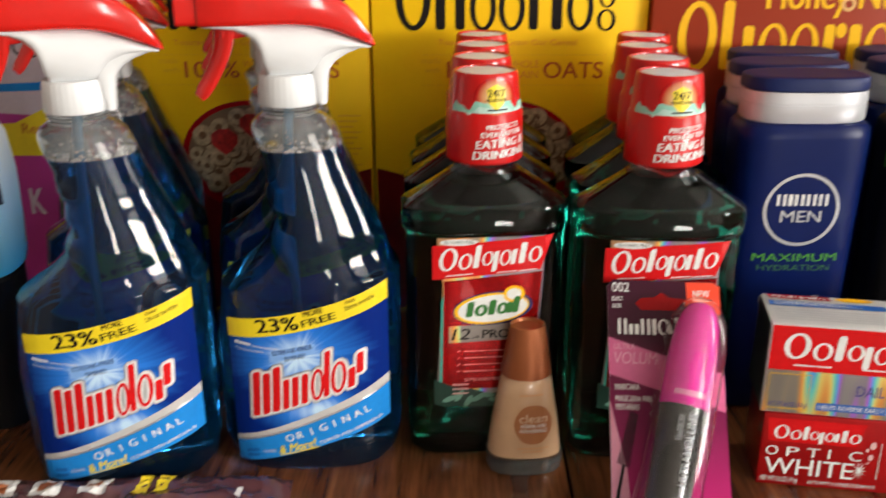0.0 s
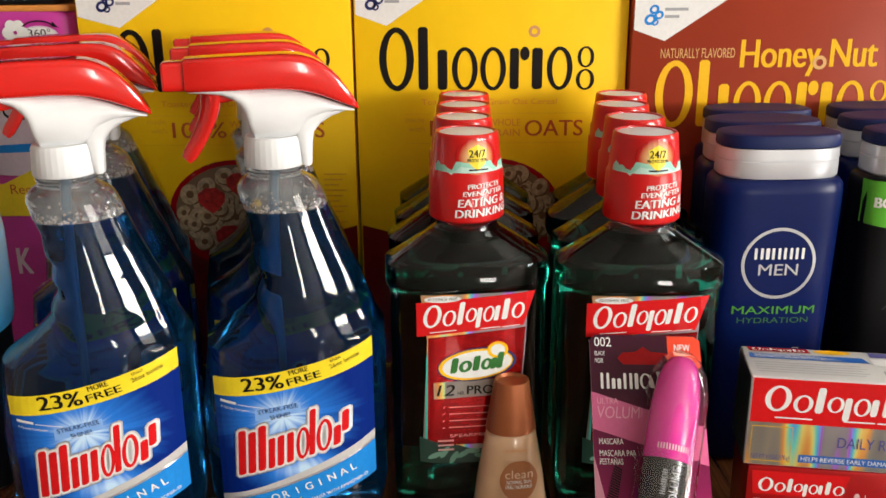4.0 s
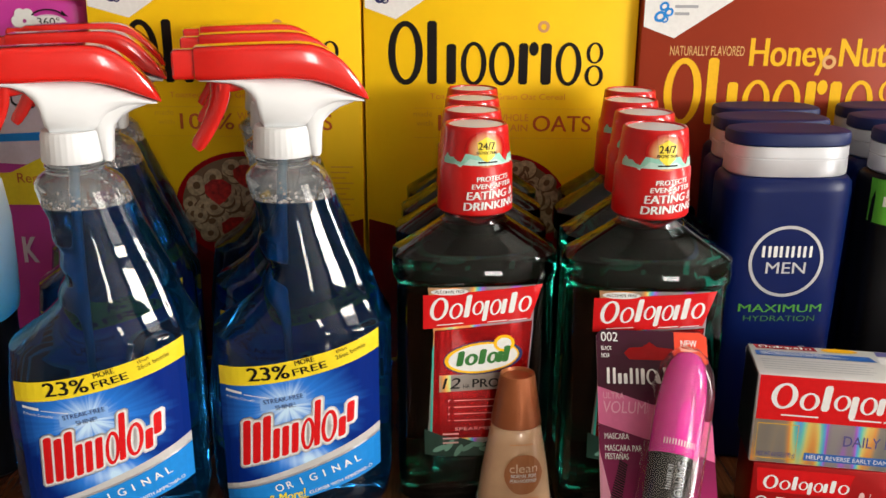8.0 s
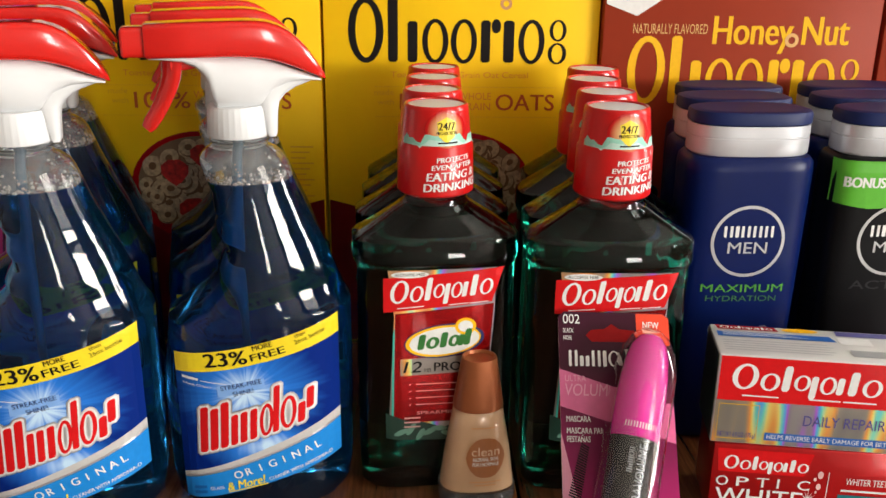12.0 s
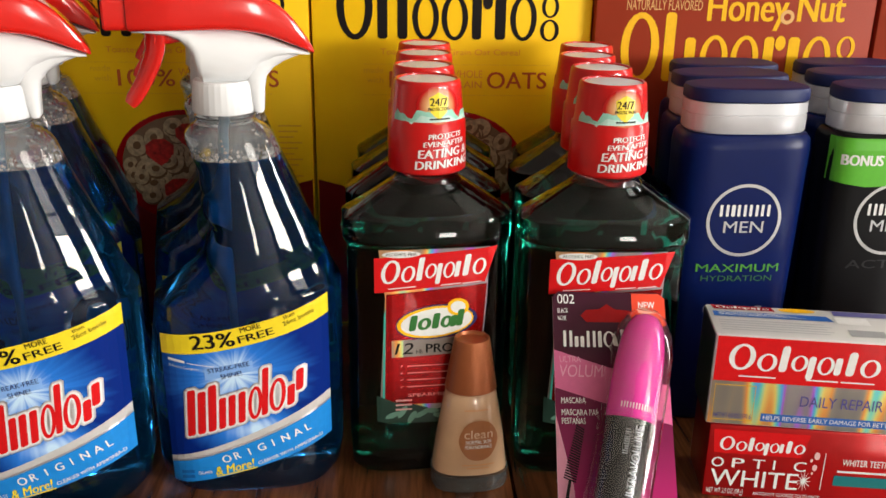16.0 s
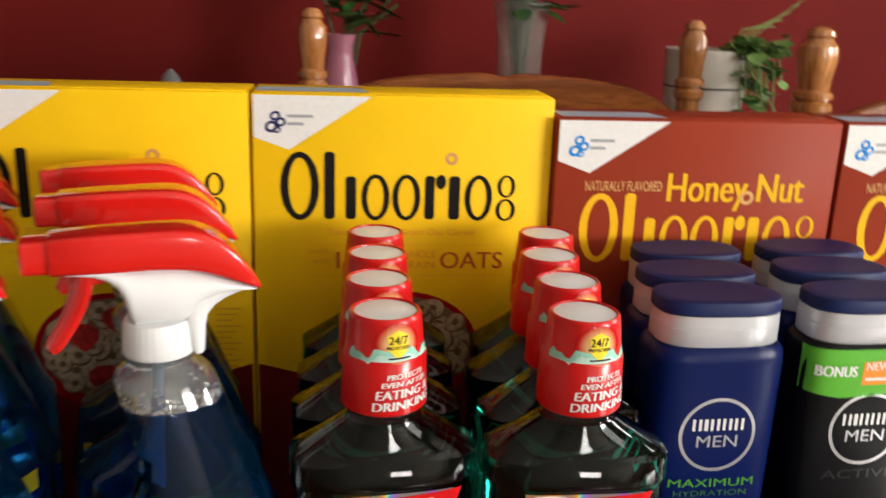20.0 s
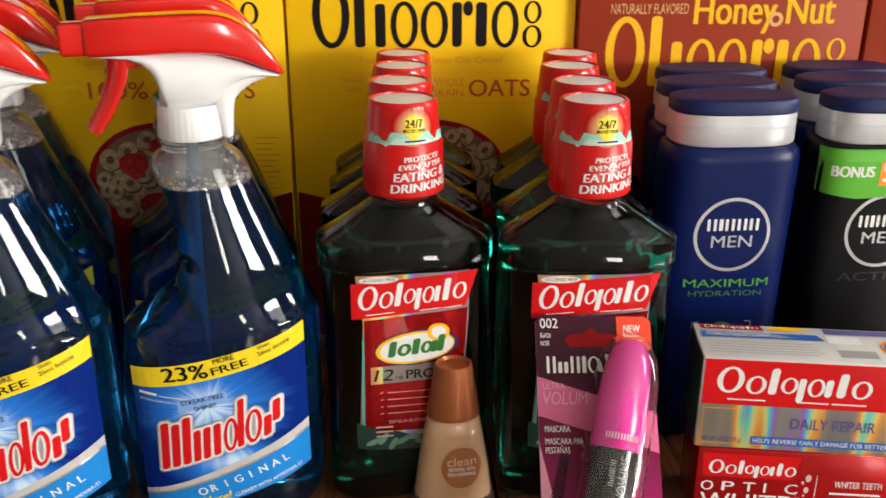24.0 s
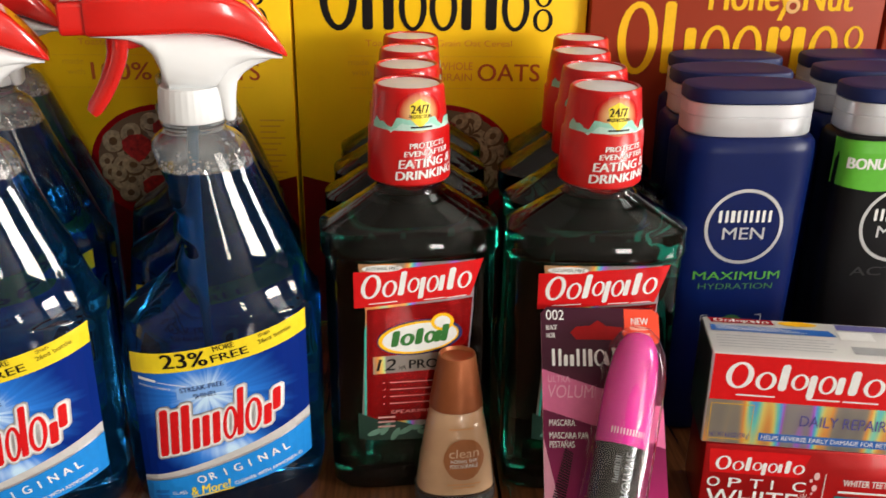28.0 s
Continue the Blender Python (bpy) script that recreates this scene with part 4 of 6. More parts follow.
    t = Art()
    for i in range(4):
        t.rect(-0.0105, 0.0692 - 0.0042 * i, 0.012 + 0.004 * (i % 2), 0.0697 - 0.0042 * i, ROSY, 3)
        t.poly([(-0.0142, 0.0696 - 0.0042 * i), (-0.0136, 0.0690 - 0.0042 * i), (-0.0122, 0.0706 - 0.0042 * i), (-0.0136, 0.0693 - 0.0042 * i)], WHITE, 3)
    t.part("claim_text", label, wide, "small pale lines with ticks", **on)
    t = Art()
    t.text("SPEARMINT", -0.010, 0.0505, 0.0020, ROSY, 3, 0.024)
    for i in range(3):
        t.rect(-0.0165, 0.0480 - 0.0028 * i, -0.008, 0.0490 - 0.0028 * i, ROSY, 3.4)
    t.part("flavour_text", label, wide, "small pale words", **on)
    return b


rinse = mouthwash()
rinse.matrix_basis = pose(0.0748, 0.4655, 0, 0, 0, 6) @ Matrix.Scale(1.010, 4)
for x, y, turn in ((0.0738, 0.5135, 4), (0.0752, 0.5620, 7), (0.0765, 0.6085, 3), (0.1705, 0.4600, -1), (0.1747, 0.5085, 8), (0.1760, 0.5575, 3), (0.1850, 0.6055, 6)):
    copy_thing(rinse, pose(x, y, 0, 0, 0, turn))

# ---- body wash bottles ----
NAVY_PLASTIC = material("navy_plastic", (0.0018, 0.0088, 0.076), 0.30, vary=0.06, scale=50, rough_vary=0.05, spec=0.22)
NAVY_CAP = material("navy_cap_plastic", (0.005, 0.013, 0.080), 0.48, spec=0.3, vary=0.05, scale=80)
BLACK_PLASTIC = material("black_plastic", (0.006, 0.006, 0.007), 0.32, vary=0.1, scale=50, spec=0.16)
PEARL = material("silver_pearl_plastic", (0.62, 0.63, 0.66), 0.33, 0.4, vary=0.03, scale=90)
DARK_GREY = material("dark_grey_ink", (0.022, 0.023, 0.025), 0.3)
DIM_GREEN = ink("dull_green_ink", (0.04, 0.14, 0.05))
WASH = [(0.0, 0.033, 0.017, 4), (0.0015, 0.0355, 0.0195, 4), (0.006, 0.0368, 0.0208, 4), (0.06, 0.0372, 0.0212, 4), (0.178, 0.0390, 0.0215, 4), (0.1835, 0.0385, 0.0210, 4), (0.1862, 0.0365, 0.0195, 4), (0.1870, 0.0345, 0.0180, 3.5)]


def body_wash(plastic, label, black):
    b = thing("body_wash_bottle", label, "body wash", "rows of body wash bottles")
    part("bottle_body", shaped(WASH, 56), plastic, b)
    part("collar", shaped([(0.1872, 0.0345, 0.0190, 3), (0.1885, 0.0357, 0.0197, 3), (0.1975, 0.0357, 0.0197, 3), (0.1978, 0.0352, 0.0193, 3), (0.1984, 0.0352, 0.0193, 3), (0.1987, 0.0357, 0.0197, 3), (0.2050, 0.0355, 0.0196, 3)], 56), PEARL, b, "silver pearl collar")
    part("flip_cap", shaped([(0.2052, 0.0352, 0.0193, 2.8), (0.2060, 0.0362, 0.0202, 2.8), (0.2110, 0.0362, 0.0202, 2.8), (0.2128, 0.0354, 0.0195, 2.8), (0.2135, 0.0325, 0.0175, 2.8), (0.2133, 0.029, 0.015, 2.8)], 56), NAVY_CAP, b, "navy blue flip cap")
    def place(u, v, lift):
        x, y, z = front_of(WASH)(u, min(v, 0.1835), lift)
        return (x, y + (0.0012 if v > 0.186 else 0), v)

    on = dict(step=0.005, cuts=[p[0] for p in WASH])
    a, t = Art(), Art()
    a.oval(0, 0.1358, 0.0226, 0.0226, SILVER, 1, count=56, inner=0.915)
    a.logo(bars("HLHHH"), -0.0160, 0.1385, 0.032, 0.0072, WHITE, 1.4)
    a.text("MEN", 0, 0.1283, 0.0072, SILVER, 1.4, 0.024, 0.006, middle=True)
    a.part("ring_mark", b, place, "silver ring with white bars", **on)
    if black:
        g = Art()
        g.poly([(-0.0388, 0.1585), (-0.02, 0.1560), (0.0, 0.1567), (0.02, 0.1587), (0.0388, 0.1603), (0.0388, 0.1850), (-0.0388, 0.1850)], GREEN, 1)
        g.text("BONUS", -0.0345, 0.1690, 0.0062, WHITE, 2, 0.0230, 0.04)
        g.poly([(-0.0080, 0.1635), (0.0310, 0.1645), (0.0310, 0.1795), (-0.0080, 0.1775)], ORANGE, 2)
        g.text("NEW!", -0.0060, 0.1725, 0.0050, WHITE, 3, 0.0150, 0.02)
        g.rect(-0.0060, 0.1663, 0.022, 0.1680, WHITE, 3)
        g.part("bonus_band", b, place, "green band with white and orange print", step=0.0011, cuts=[p[0] for p in WASH])
        t.text("ACTIVE", 0, 0.1045, 0.0055, DARK_GREY, 1, 0.046, 0.01, middle=True)
        n = Art()
        n.rect(0.004, 0.1905, 0.030, 0.1965, GREEN, 1)
        n.text("NEW", 0.008, 0.1918, 0.0036, WHITE, 2, 0.0120, 0.012)
        n.part("new_tag", b, place, "small green tag on the collar", **on)
    else:
        t.text("MAXIMUM", 0, 0.1032, 0.0050, ink("leaf_green_ink", (0.075, 0.29, 0.035)), 1, 0.0510, 0.012, middle=True)
        t.text("HYDRATION", 0, 0.0972, 0.0036, DIM_GREEN, 1, 0.0440, 0.0, middle=True)
        t.oval(0, 0.072, 0.0085, 0.0085, DIM_GREEN, 1)
        for s in (-1, 1):
            t.rect(min(s * 0.014, s * 0.018), 0.0800, max(s * 0.014, s * 0.018), 0.0806, GREY, 1)
            t.rect(s * 0.018 - 0.0003, 0.0765, s * 0.018 + 0.0003, 0.0800, GREY, 1)
    t.part("lettering", b, place, "printed words", **on)
    return b


wash = body_wash(NAVY_PLASTIC, "navy blue body wash bottle with silver collar", False)
wash.matrix_basis = pose(0.2640, 0.5195, 0, 0, 0, 1)
for x, y in ((0.2695, 0.5645), (0.2810, 0.6100), (0.3600, 0.5715), (0.3700, 0.6150)):
    copy_thing(wash, pose(x, y, 0, 0, 0, 1))
body_wash(BLACK_PLASTIC, "black body wash bottle with a green bonus band", True).matrix_basis = pose(0.3540, 0.5220, 0, 0, 0, 2)

# ---- cereal boxes ----
YELLOW_CARD = material("yellow_card", (0.92, 0.57, 0.008), 0.42, vary=0.05, scale=14, bump=0.08, bump_scale=700, spec=0.15)
BROWN_CARD = material("red_brown_card", (0.30, 0.041, 0.018), 0.36, vary=0.07, scale=12, bump=0.08, bump_scale=700, spec=0.07)
PALE_ORANGE = ink("pale_orange_ink", (0.80, 0.30, 0.03))
FADED = ink("faded_orange_ink", (0.80, 0.42, 0.02))
CREAM = ink("cream_ink", (0.20, 0.12, 0.06))
BERRY = material("strawberry_print", (0.42, 0.018, 0.014), 0.4, vary=0.5, scale=260)
OAT_SHADE = ink("oat_shade_ink", (0.16, 0.08, 0.03))
CARAMEL = ink("caramel_ink", (0.75, 0.42, 0.14))
# toasted oat colour with the shade on the bowl picture mixed in
OAT = material("shaded_toasted_oat_print", (0.46, 0.34, 0.20), 0.4, vary=0.35, scale=350)
# panel red, darkened for the shadow behind the bottles
SHADED_RED = ink("shaded_red_panel_ink", (0.17, 0.003, 0.004))
PALE_BLUE = ink("faint_blue_ink", (0.40, 0.52, 0.64))
CARD_EDGE = material("raw_card_edge", (0.42, 0.36, 0.28), 0.8, vary=0.1, scale=300)


def cereal_box(w, h, depth, card, arts, label, mark):
    b = thing("cereal_box", label, "cereal box", "row of cereal boxes")
    mark.pieces("bar", b, flat_xz(-0.0001))
    part("carton", box(0, 0, 0, w, depth, h, 0.0012), card, b)
    flap = part("top_flap", box(0.002, 0.003, h + 0.0001, w - 0.002, depth * 0.62, h + 0.0008, 0.0002), card, b)
    part("flap_edge", box(0.003, depth * 0.62 + 0.0001, h + 0.0001, w - 0.003, depth * 0.62 + 0.0006, h + 0.0007), CARD_EDGE, flap, smooth=False)
    strip = Art().poly([(0.003, 0.0035), (0.076, 0.0035), (0.070, 0.030), (0.003, 0.030)], PALE_BLUE, 1)
    strip.part("top_tag", flap, lambda u, v, lift: (u, v, h + 0.00085 + lift), "pale blue tag on the top flap")
    for name, art, say, *more in arts:
        base = art.part(name, b, flat_xz(-0.0001), say)
        for sub_name, sub_art, sub_say in more:
            piece = sub_art.part(sub_name, base, flat_xz(-0.0001), sub_say)
            if sub_name == "oat_print":
                tagged(piece, sub_say, "", "", "stuff")
    return b


def tag_corner(h, tone, s=0.0):
    a = Art()
    a.poly([(0.0012, h - 0.0012), (0.077 + s, h - 0.0012), (0.0235 + s, h - 0.0365), (0.0012, h - 0.0285)], WHITE, 1)
    for x, z, r in ((0.0150, -0.0145, 0.0036), (0.0125, -0.0215, 0.0044), (0.0185, -0.0185, 0.0034), (0.0160, -0.0235, 0.0026)):
        a.oval(x + s, h + z, r, r * 0.85, tone, 2, 30, inner=0.5)
    a.rect(0.0225 + s, h - 0.0155, 0.039 + s, h - 0.0135, GREY, 2)
    a.rect(0.0225 + s, h - 0.0205, 0.033 + s, h - 0.0185, GREY, 2)
    return a


def oat_bowl(cx, cz, r, seed):
    a = Art()
    a.oval(cx, cz, r, r * 0.80, DEEP_RED, 1, count=40)
    a.oval(cx, cz + r * 0.05, r * 0.90, r * 0.68, CREAM, 2, count=40)
    rings, berries = Art(), []
    rnd = random.Random(seed)
    for i in range(95):
        t, q = rnd.uniform(0, 6.28), math.sqrt(rnd.uniform(0, 1)) * 0.84
        u, v, k = cx + r * q * math.cos(t), cz + r * 0.05 + r * 0.72 * q * math.sin(t), rnd.uniform(0.0060, 0.0082)
        rings.oval(u + 0.0006, v - 0.0008, k * 1.05, k * 0.95, OAT_SHADE, 2.5 + i * 0.04, count=14)
        rings.oval(u, v, k, k * rnd.uniform(0.75, 0.92), OAT, 2.52 + i * 0.04, rnd.uniform(0, 90), 16, inner=0.38)
    for u, v, k in ((-0.38, 0.22, 1.0), (0.32, -0.1, 1.1), (0.02, 0.45, 0.9), (-0.15, -0.35, 1.1)):
        berries.append(("strawberry", Art().poly([(cx + u * r + 0.0115 * k * x, cz + v * r + 0.0105 * k * z) for x, z in ((-0.9, 0.5), (-0.4, 0.9), (0.3, 0.95), (0.9, 0.5), (0.85, -0.1), (0.4, -0.7), (0, -1), (-0.5, -0.6), (-0.9, -0.1))], BERRY, 7), "printed red strawberry"))
    return (a, "picture of a red bowl of oat rings", ("oat_print", rings, "printed toasted oat rings"), *berries)


def yellow_box(w=0.2005, s=0.0):
    """s: how far the print sits to one side."""
    h = 0.3042
    m, t = Art(), Art()
    m.oval(0.1305 + s, 0.2630, 0.0042, 0.0042, TAN, 2, inner=0.5)
    t.text("Toasted Whole Grain Oat Cereal", 0.048 + s, 0.2105, 0.0042, PALE_ORANGE, 1, 0.100)
    t.text("made", 0.036 + s, 0.1975, 0.0042, FADED, 1, 0.014)
    t.text("with", 0.038 + s, 0.1905, 0.0042, FADED, 1, 0.012)
    t.text("100%", 0.0545 + s, 0.1870, 0.0118, RED_BROWN, 1, 0.0400, 0.011)
    t.text("WHOLE", 0.0975 + s, 0.1945, 0.0052, PALE_ORANGE, 1, 0.0240, 0.005)
    t.text("GRAIN", 0.0975 + s, 0.1868, 0.0052, PALE_ORANGE, 1, 0.0235, 0.005)
    t.text("OATS", 0.1250 + s, 0.1868, 0.0118, RED_BROWN, 1, 0.0430, 0.011)
    t.rect(0.036, 0.2035, 0.17, 0.2038, FADED, 1)
    t.rect(0.036, 0.1815, 0.17, 0.1818, FADED, 1)
    for i in range(11):
        t.rect(0.173, 0.158 - i * 0.0042, 0.190 - 0.003 * (i % 3), 0.1592 - i * 0.0042, FADED, 1)
    g = Art()
    g.poly([(0.0012, 0.0012), (w - 0.0012, 0.0012), (w - 0.0012, 0.118), (0.15, 0.105), (0.1, 0.098), (0.05, 0.105), (0.0012, 0.118)], SHADED_RED, 0.6)
    return cereal_box(w, h, 0.055, YELLOW_CARD, (("corner_tag", tag_corner(h, NAVY, s), "white corner tag with a dark blue shape"), ("oat_ring", m, "one toasted ring"), ("lettering", t, "orange and red words"), ("red_panel", g, "red lower panel with shade put into its colour"), ("bowl_picture", *oat_bowl(0.100 + s, 0.127, 0.054, 9))), "yellow cardboard cereal box with black bars and a bowl picture", Art().logo(bars("15338I39"), 0.0170 + s, 0.2215, 0.160, 0.0452, BLACK, 1))


RED_BROWN = ink("red_brown_ink", (0.55, 0.10, 0.02))


def honey_box():
    h, w = 0.2926, 0.2000
    m, t = Art(), Art()
    t.text("NATURALLY FLAVORED", 0.0215, 0.2440, 0.0068, CARAMEL, 1, 0.0535)
    t.text("Honey Nut", 0.0795, 0.2370, 0.0198, GOLD, 1, 0.0980, 0.022)
    m.oval(0.1365, 0.2400, 0.0050, 0.0050, CARAMEL, 3, inner=0.5)
    return cereal_box(w, h, 0.055, BROWN_CARD, (("corner_tag", tag_corner(h, SKYBLUE), "white corner tag with a light blue shape"), ("oat_ring", m, "one toasted ring"), ("lettering", t, "golden words"), ("bowl_picture", *oat_bowl(0.100, 0.095, 0.058, 5))), "red-brown cardboard cereal box with golden bars", Art().logo(bars("15338I39"), 0.0185, 0.1945, 0.173, 0.0480, GOLD, 2))


yellow_box(0.1980, 0.007).matrix_basis = pose(-0.2020, 0.650, 0)
yellow_box(0.1985).matrix_basis = pose(-0.0020, 0.650, 0)
hb = honey_box()
hb.matrix_basis = pose(0.1975, 0.642, 0)
copy_thing(hb, pose(0.4005, 0.642, 0))

# ---- stacked toothpaste boxes ----
def toothpaste_box(name_label, w, d, h, body):
    b = thing("toothpaste_box", name_label, "toothpaste box", "stack of toothpaste boxes")
    part("carton", box(0, 0, 0, w, d, h, 0.0011), body, b)
    return b


RED_FOIL = material("red_foil_card", (0.50, 0.008, 0.010), 0.28, 0.35, vary=0.25, scale=18, coat=0.4)
WHITE_CARD = material("white_card", (0.70, 0.70, 0.70), 0.35, vary=0.04, scale=60, coat=0.2)
BLUE_INK = ink("blue_ink", (0.02, 0.12, 0.45))
VIOLET = ink("violet_ink", (0.10, 0.09, 0.30))

low_box = toothpaste_box("glossy red toothpaste box lying on the table", 0.185, 0.040, 0.0455, RED_FOIL)
low_box.matrix_basis = pose(0.2290, 0.4187, 0, 0, 0, -8)
a = Art()
a.poly([(0.0105, 0.0285), (0.083, 0.0280), (0.089, 0.0425), (0.0085, 0.0430)], RED, 1)
onto_low = lambda u, v, lift: (0.64 * u - 0.0032, -0.0001 - lift, v)
banner = a.part("banner", low_box, onto_low, "bright red banner with white bars")
Art().logo(bars("13L46T3"), 0.0140, 0.0305, 0.072, 0.0085, WHITE, 2, 0.0, 0.12).pieces("bar", banner, onto_low)
a = Art()
for i, c in enumerate("OPTIC"):
    a.text(c, 0.0100 + i * 0.0172, 0.0196, 0.0060, WHITE, 2, 0.0016 if c == "I" else 0.0100, 0.02)
a.text("WHITE", 0.0105, 0.0076, 0.0104, WHITE, 2, 0.0735, 0.012)
a.text("NET WT 3.5 OZ (99 g)", 0.0085, 0.0026, 0.0032, WHITE, 2, 0.0310)
a.text("ANTICAVITY FLUORIDE TOOTHPASTE", 0.0480, 0.0026, 0.0022, WHITE, 2, 0.0560)
a.rect(0.1030, 0.0090, 0.1036, 0.0320, WHITE, 2)
a.text("WHITER TEETH", 0.1180, 0.0250, 0.0040, WHITE, 2, 0.0380, 0.01)
a.rect(0.1150, 0.0205, 0.1560, 0.0218, WHITE, 2)
a.rect(0.1130, 0.0120, 0.1600, 0.0185, ink("teal_ink", (0.012, 0.17, 0.18)), 2)
for x, z, r in ((0.0965, 0.0300, 0.0024), (0.0960, 0.0225, 0.0020), (0.0925, 0.0270, 0.0012), (0.0945, 0.0190, 0.0009)):
    a.oval(x, z, r, r, ink("pale_rose_ink", (0.75, 0.45, 0.45)), 2)
for k in range(6):
    u, v = math.cos(k * math.pi / 6), math.sin(k * math.pi / 6)
    a.poly([(0.0885 + 0.0066 * u, 0.0138 + 0.0066 * v), (0.0885 - 0.0005 * v, 0.0138 + 0.0005 * u), (0.0885 - 0.0066 * u, 0.0138 - 0.0066 * v), (0.0885 + 0.0005 * v, 0.0138 - 0.0005 * u)], WHITE, 3 + 0.1 * k)
a.part("lettering", low_box, lambda u, v, lift: (0.64 * u - 0.0032, -0.0001 - lift, v), "white words and sparkles")

up_box = toothpaste_box("red and silver foil toothpaste box lying on another", 0.190, 0.040, 0.0535, WHITE_CARD)
up_box.matrix_basis = pose(0.2264, 0.4200, 0.0458, 0, 0, -9)
a = Art()
a.rect(0.0012, 0.0008, 0.286, 0.0272, foil_material(34), 1)
a.part("foil_band", up_box, lambda u, v, lift: (0.66 * u, -0.0001 - lift, v), "silver rainbow foil band")
a = Art()
a.rect(0.0012, 0.0012, 0.0388, 0.0523, material("dark_silver_foil", (0.16, 0.16, 0.17), 0.35, 0.85, vary=0.2, scale=40), 1)
a.part("end_print", up_box, lambda u, v, lift: (-0.0001 - lift, u, v), "dark silver foil end")
a = Art()
a.poly([(0.0016, 0.0265), (0.1420, 0.0265), (0.1520, 0.0526), (0.0016, 0.0526)], RED, 2)
onto_up = lambda u, v, lift: (0.66 * u, -0.0001 - lift, v)
banner = a.part("banner", up_box, onto_up, "red foil banner with white bars")
a = Art().logo(bars("13L46T3"), 0.0105, 0.0338, 0.118, 0.0150, WHITE, 3, 0.0, 0.12)
for u0, u1 in ((0.0210, 0.0500), (0.0740, 0.0980), (0.1000, 0.1260)):
    a.rect(u0, 0.0295, u1, 0.0303, WHITE, 3)
a.pieces("bar", banner, onto_up)
a = Art()
a.oval(0.1820, 0.0385, 0.0280, 0.0105, GOLD, 2, 4)
a.oval(0.1820, 0.0385, 0.0255, 0.0085, WHITE, 2.4, 4)
a.logo(bars("T3T6L"), 0.1630, 0.0335, 0.037, 0.0100, GREEN_DARK, 3, 0.03, 0.12)
a.text("DAILY REPAIR", 0.0720, 0.0140, 0.0062, VIOLET, 3, 0.0640)
a.rect(0.0430, 0.0035, 0.2850, 0.0082, BLUE_INK, 2)
a.text("HELPS REVERSE EARLY DAMAGE FOR BETTER ORAL HEALTH", 0.0450, 0.0046, 0.0026, WHITE, 3, 0.1380, 0.01)
a.text("NET WT 6.0 OZ (170 g)", 0.0055, 0.0046, 0.0026, VIOLET, 3, 0.0300)
for x0, x1, z0, z1 in ((0.004, 0.036, 0.0030, 0.0034), (0.004, 0.036, 0.0240, 0.0244), (0.004, 0.0044, 0.0030, 0.0244), (0.036, 0.0364, 0.0030, 0.0244)):
    a.rect(x0, z0, x1, z1, GOLD, 2)
a.part("lettering", up_box, lambda u, v, lift: (0.66 * u, -0.0001 - lift, v), "dark and white words")
PALE_GREY = ink("pale_grey_ink", (0.48, 0.49, 0.52))
a = Art()
onto_top = lambda u, v, lift: (u * 0.66, v, 0.0536 + lift)
a.poly([(0.0060, 0.0330), (0.0560, 0.0330), (0.0540, 0.0385), (0.0040, 0.0385)], DEEP_RED, 1)
a.logo(bars("13L46T3"), 0.0080, 0.0342, 0.044, 0.0032, WHITE, 2)
a.oval(0.0740, 0.0358, 0.0150, 0.0026, GOLD, 1)
a.poly([(0.0040, 0.0235), (0.1000, 0.0235), (0.0960, 0.0300), (0.0040, 0.0300)], BLUE_INK, 1)
for i in range(4):
    a.rect(0.0080, 0.0252 + 0.0011 * i, 0.0780 - 0.006 * i, 0.0256 + 0.0011 * i, WHITE, 2)
for i in range(5):
    a.rect(0.0060, 0.0060 + 0.0030 * i, 0.0900 + 0.004 * (i % 2), 0.0068 + 0.0030 * i, PALE_GREY, 1)
a.rect(0.1020, 0.0210, 0.1280, 0.0300, ink("white_box_ink", (0.80, 0.80, 0.80)), 1)
a.rect(0.1060, 0.0060, 0.1340, 0.0140, GREY, 1)
a.rect(0.1030, 0.0320, 0.1880, 0.0380, VIOLET, 1)
a.oval(0.1560, 0.0180, 0.0160, 0.0105, ORANGE, 1)
a.oval(0.1560, 0.0180, 0.0130, 0.0080, SKYBLUE, 2)
a.part("top_print", up_box, onto_top, "small print on the white top")

# ---- foundation bottle ----
COPPER = material("copper_cap", (0.38, 0.115, 0.042), 0.34, 0.45, vary=0.06, scale=120, rough_vary=0.06)
MAKEUP = material("beige_makeup", (0.62, 0.39, 0.23), 0.25, vary=0.06, scale=60, coat=0.6)
GLASS = material("clear_glass", (0.86, 0.84, 0.80), 0.03, trans=0.91, ior=1.38, coat=0.8, coat_rough=0.03)
JAR = [(0.0, 0.0195, 0.0135, 2.6), (0.001, 0.0214, 0.0150, 2.6), (0.004, 0.0222, 0.0158, 2.6), (0.011, 0.0220, 0.0156, 2.6), (0.030, 0.0193, 0.0143, 2.5), (0.050, 0.0160, 0.0128, 2.4), (0.0575, 0.0146, 0.0120, 2.3), (0.0595, 0.0125, 0.0108, 2.2)]
jar = thing("foundation_bottle", "beige liquid foundation bottle with copper cap standing on the table", "makeup bottle", at=pose(0.0993, 0.4375, 0, 0, 0, 4))
part("glass_base", shaped([p for p in JAR if p[0] < 0.0105] + [(0.0108, 0.0220, 0.0156, 2.6)]), GLASS, jar, "thick clear glass base")
part("makeup_body", shaped([(0.0109, 0.0195, 0.0135, 2.6), (0.0118, 0.0210, 0.0148, 2.6)] + [(z, x - 0.0004, y - 0.0004, n) for z, x, y, n in JAR if z > 0.012]), MAKEUP, jar, "beige makeup behind glass")
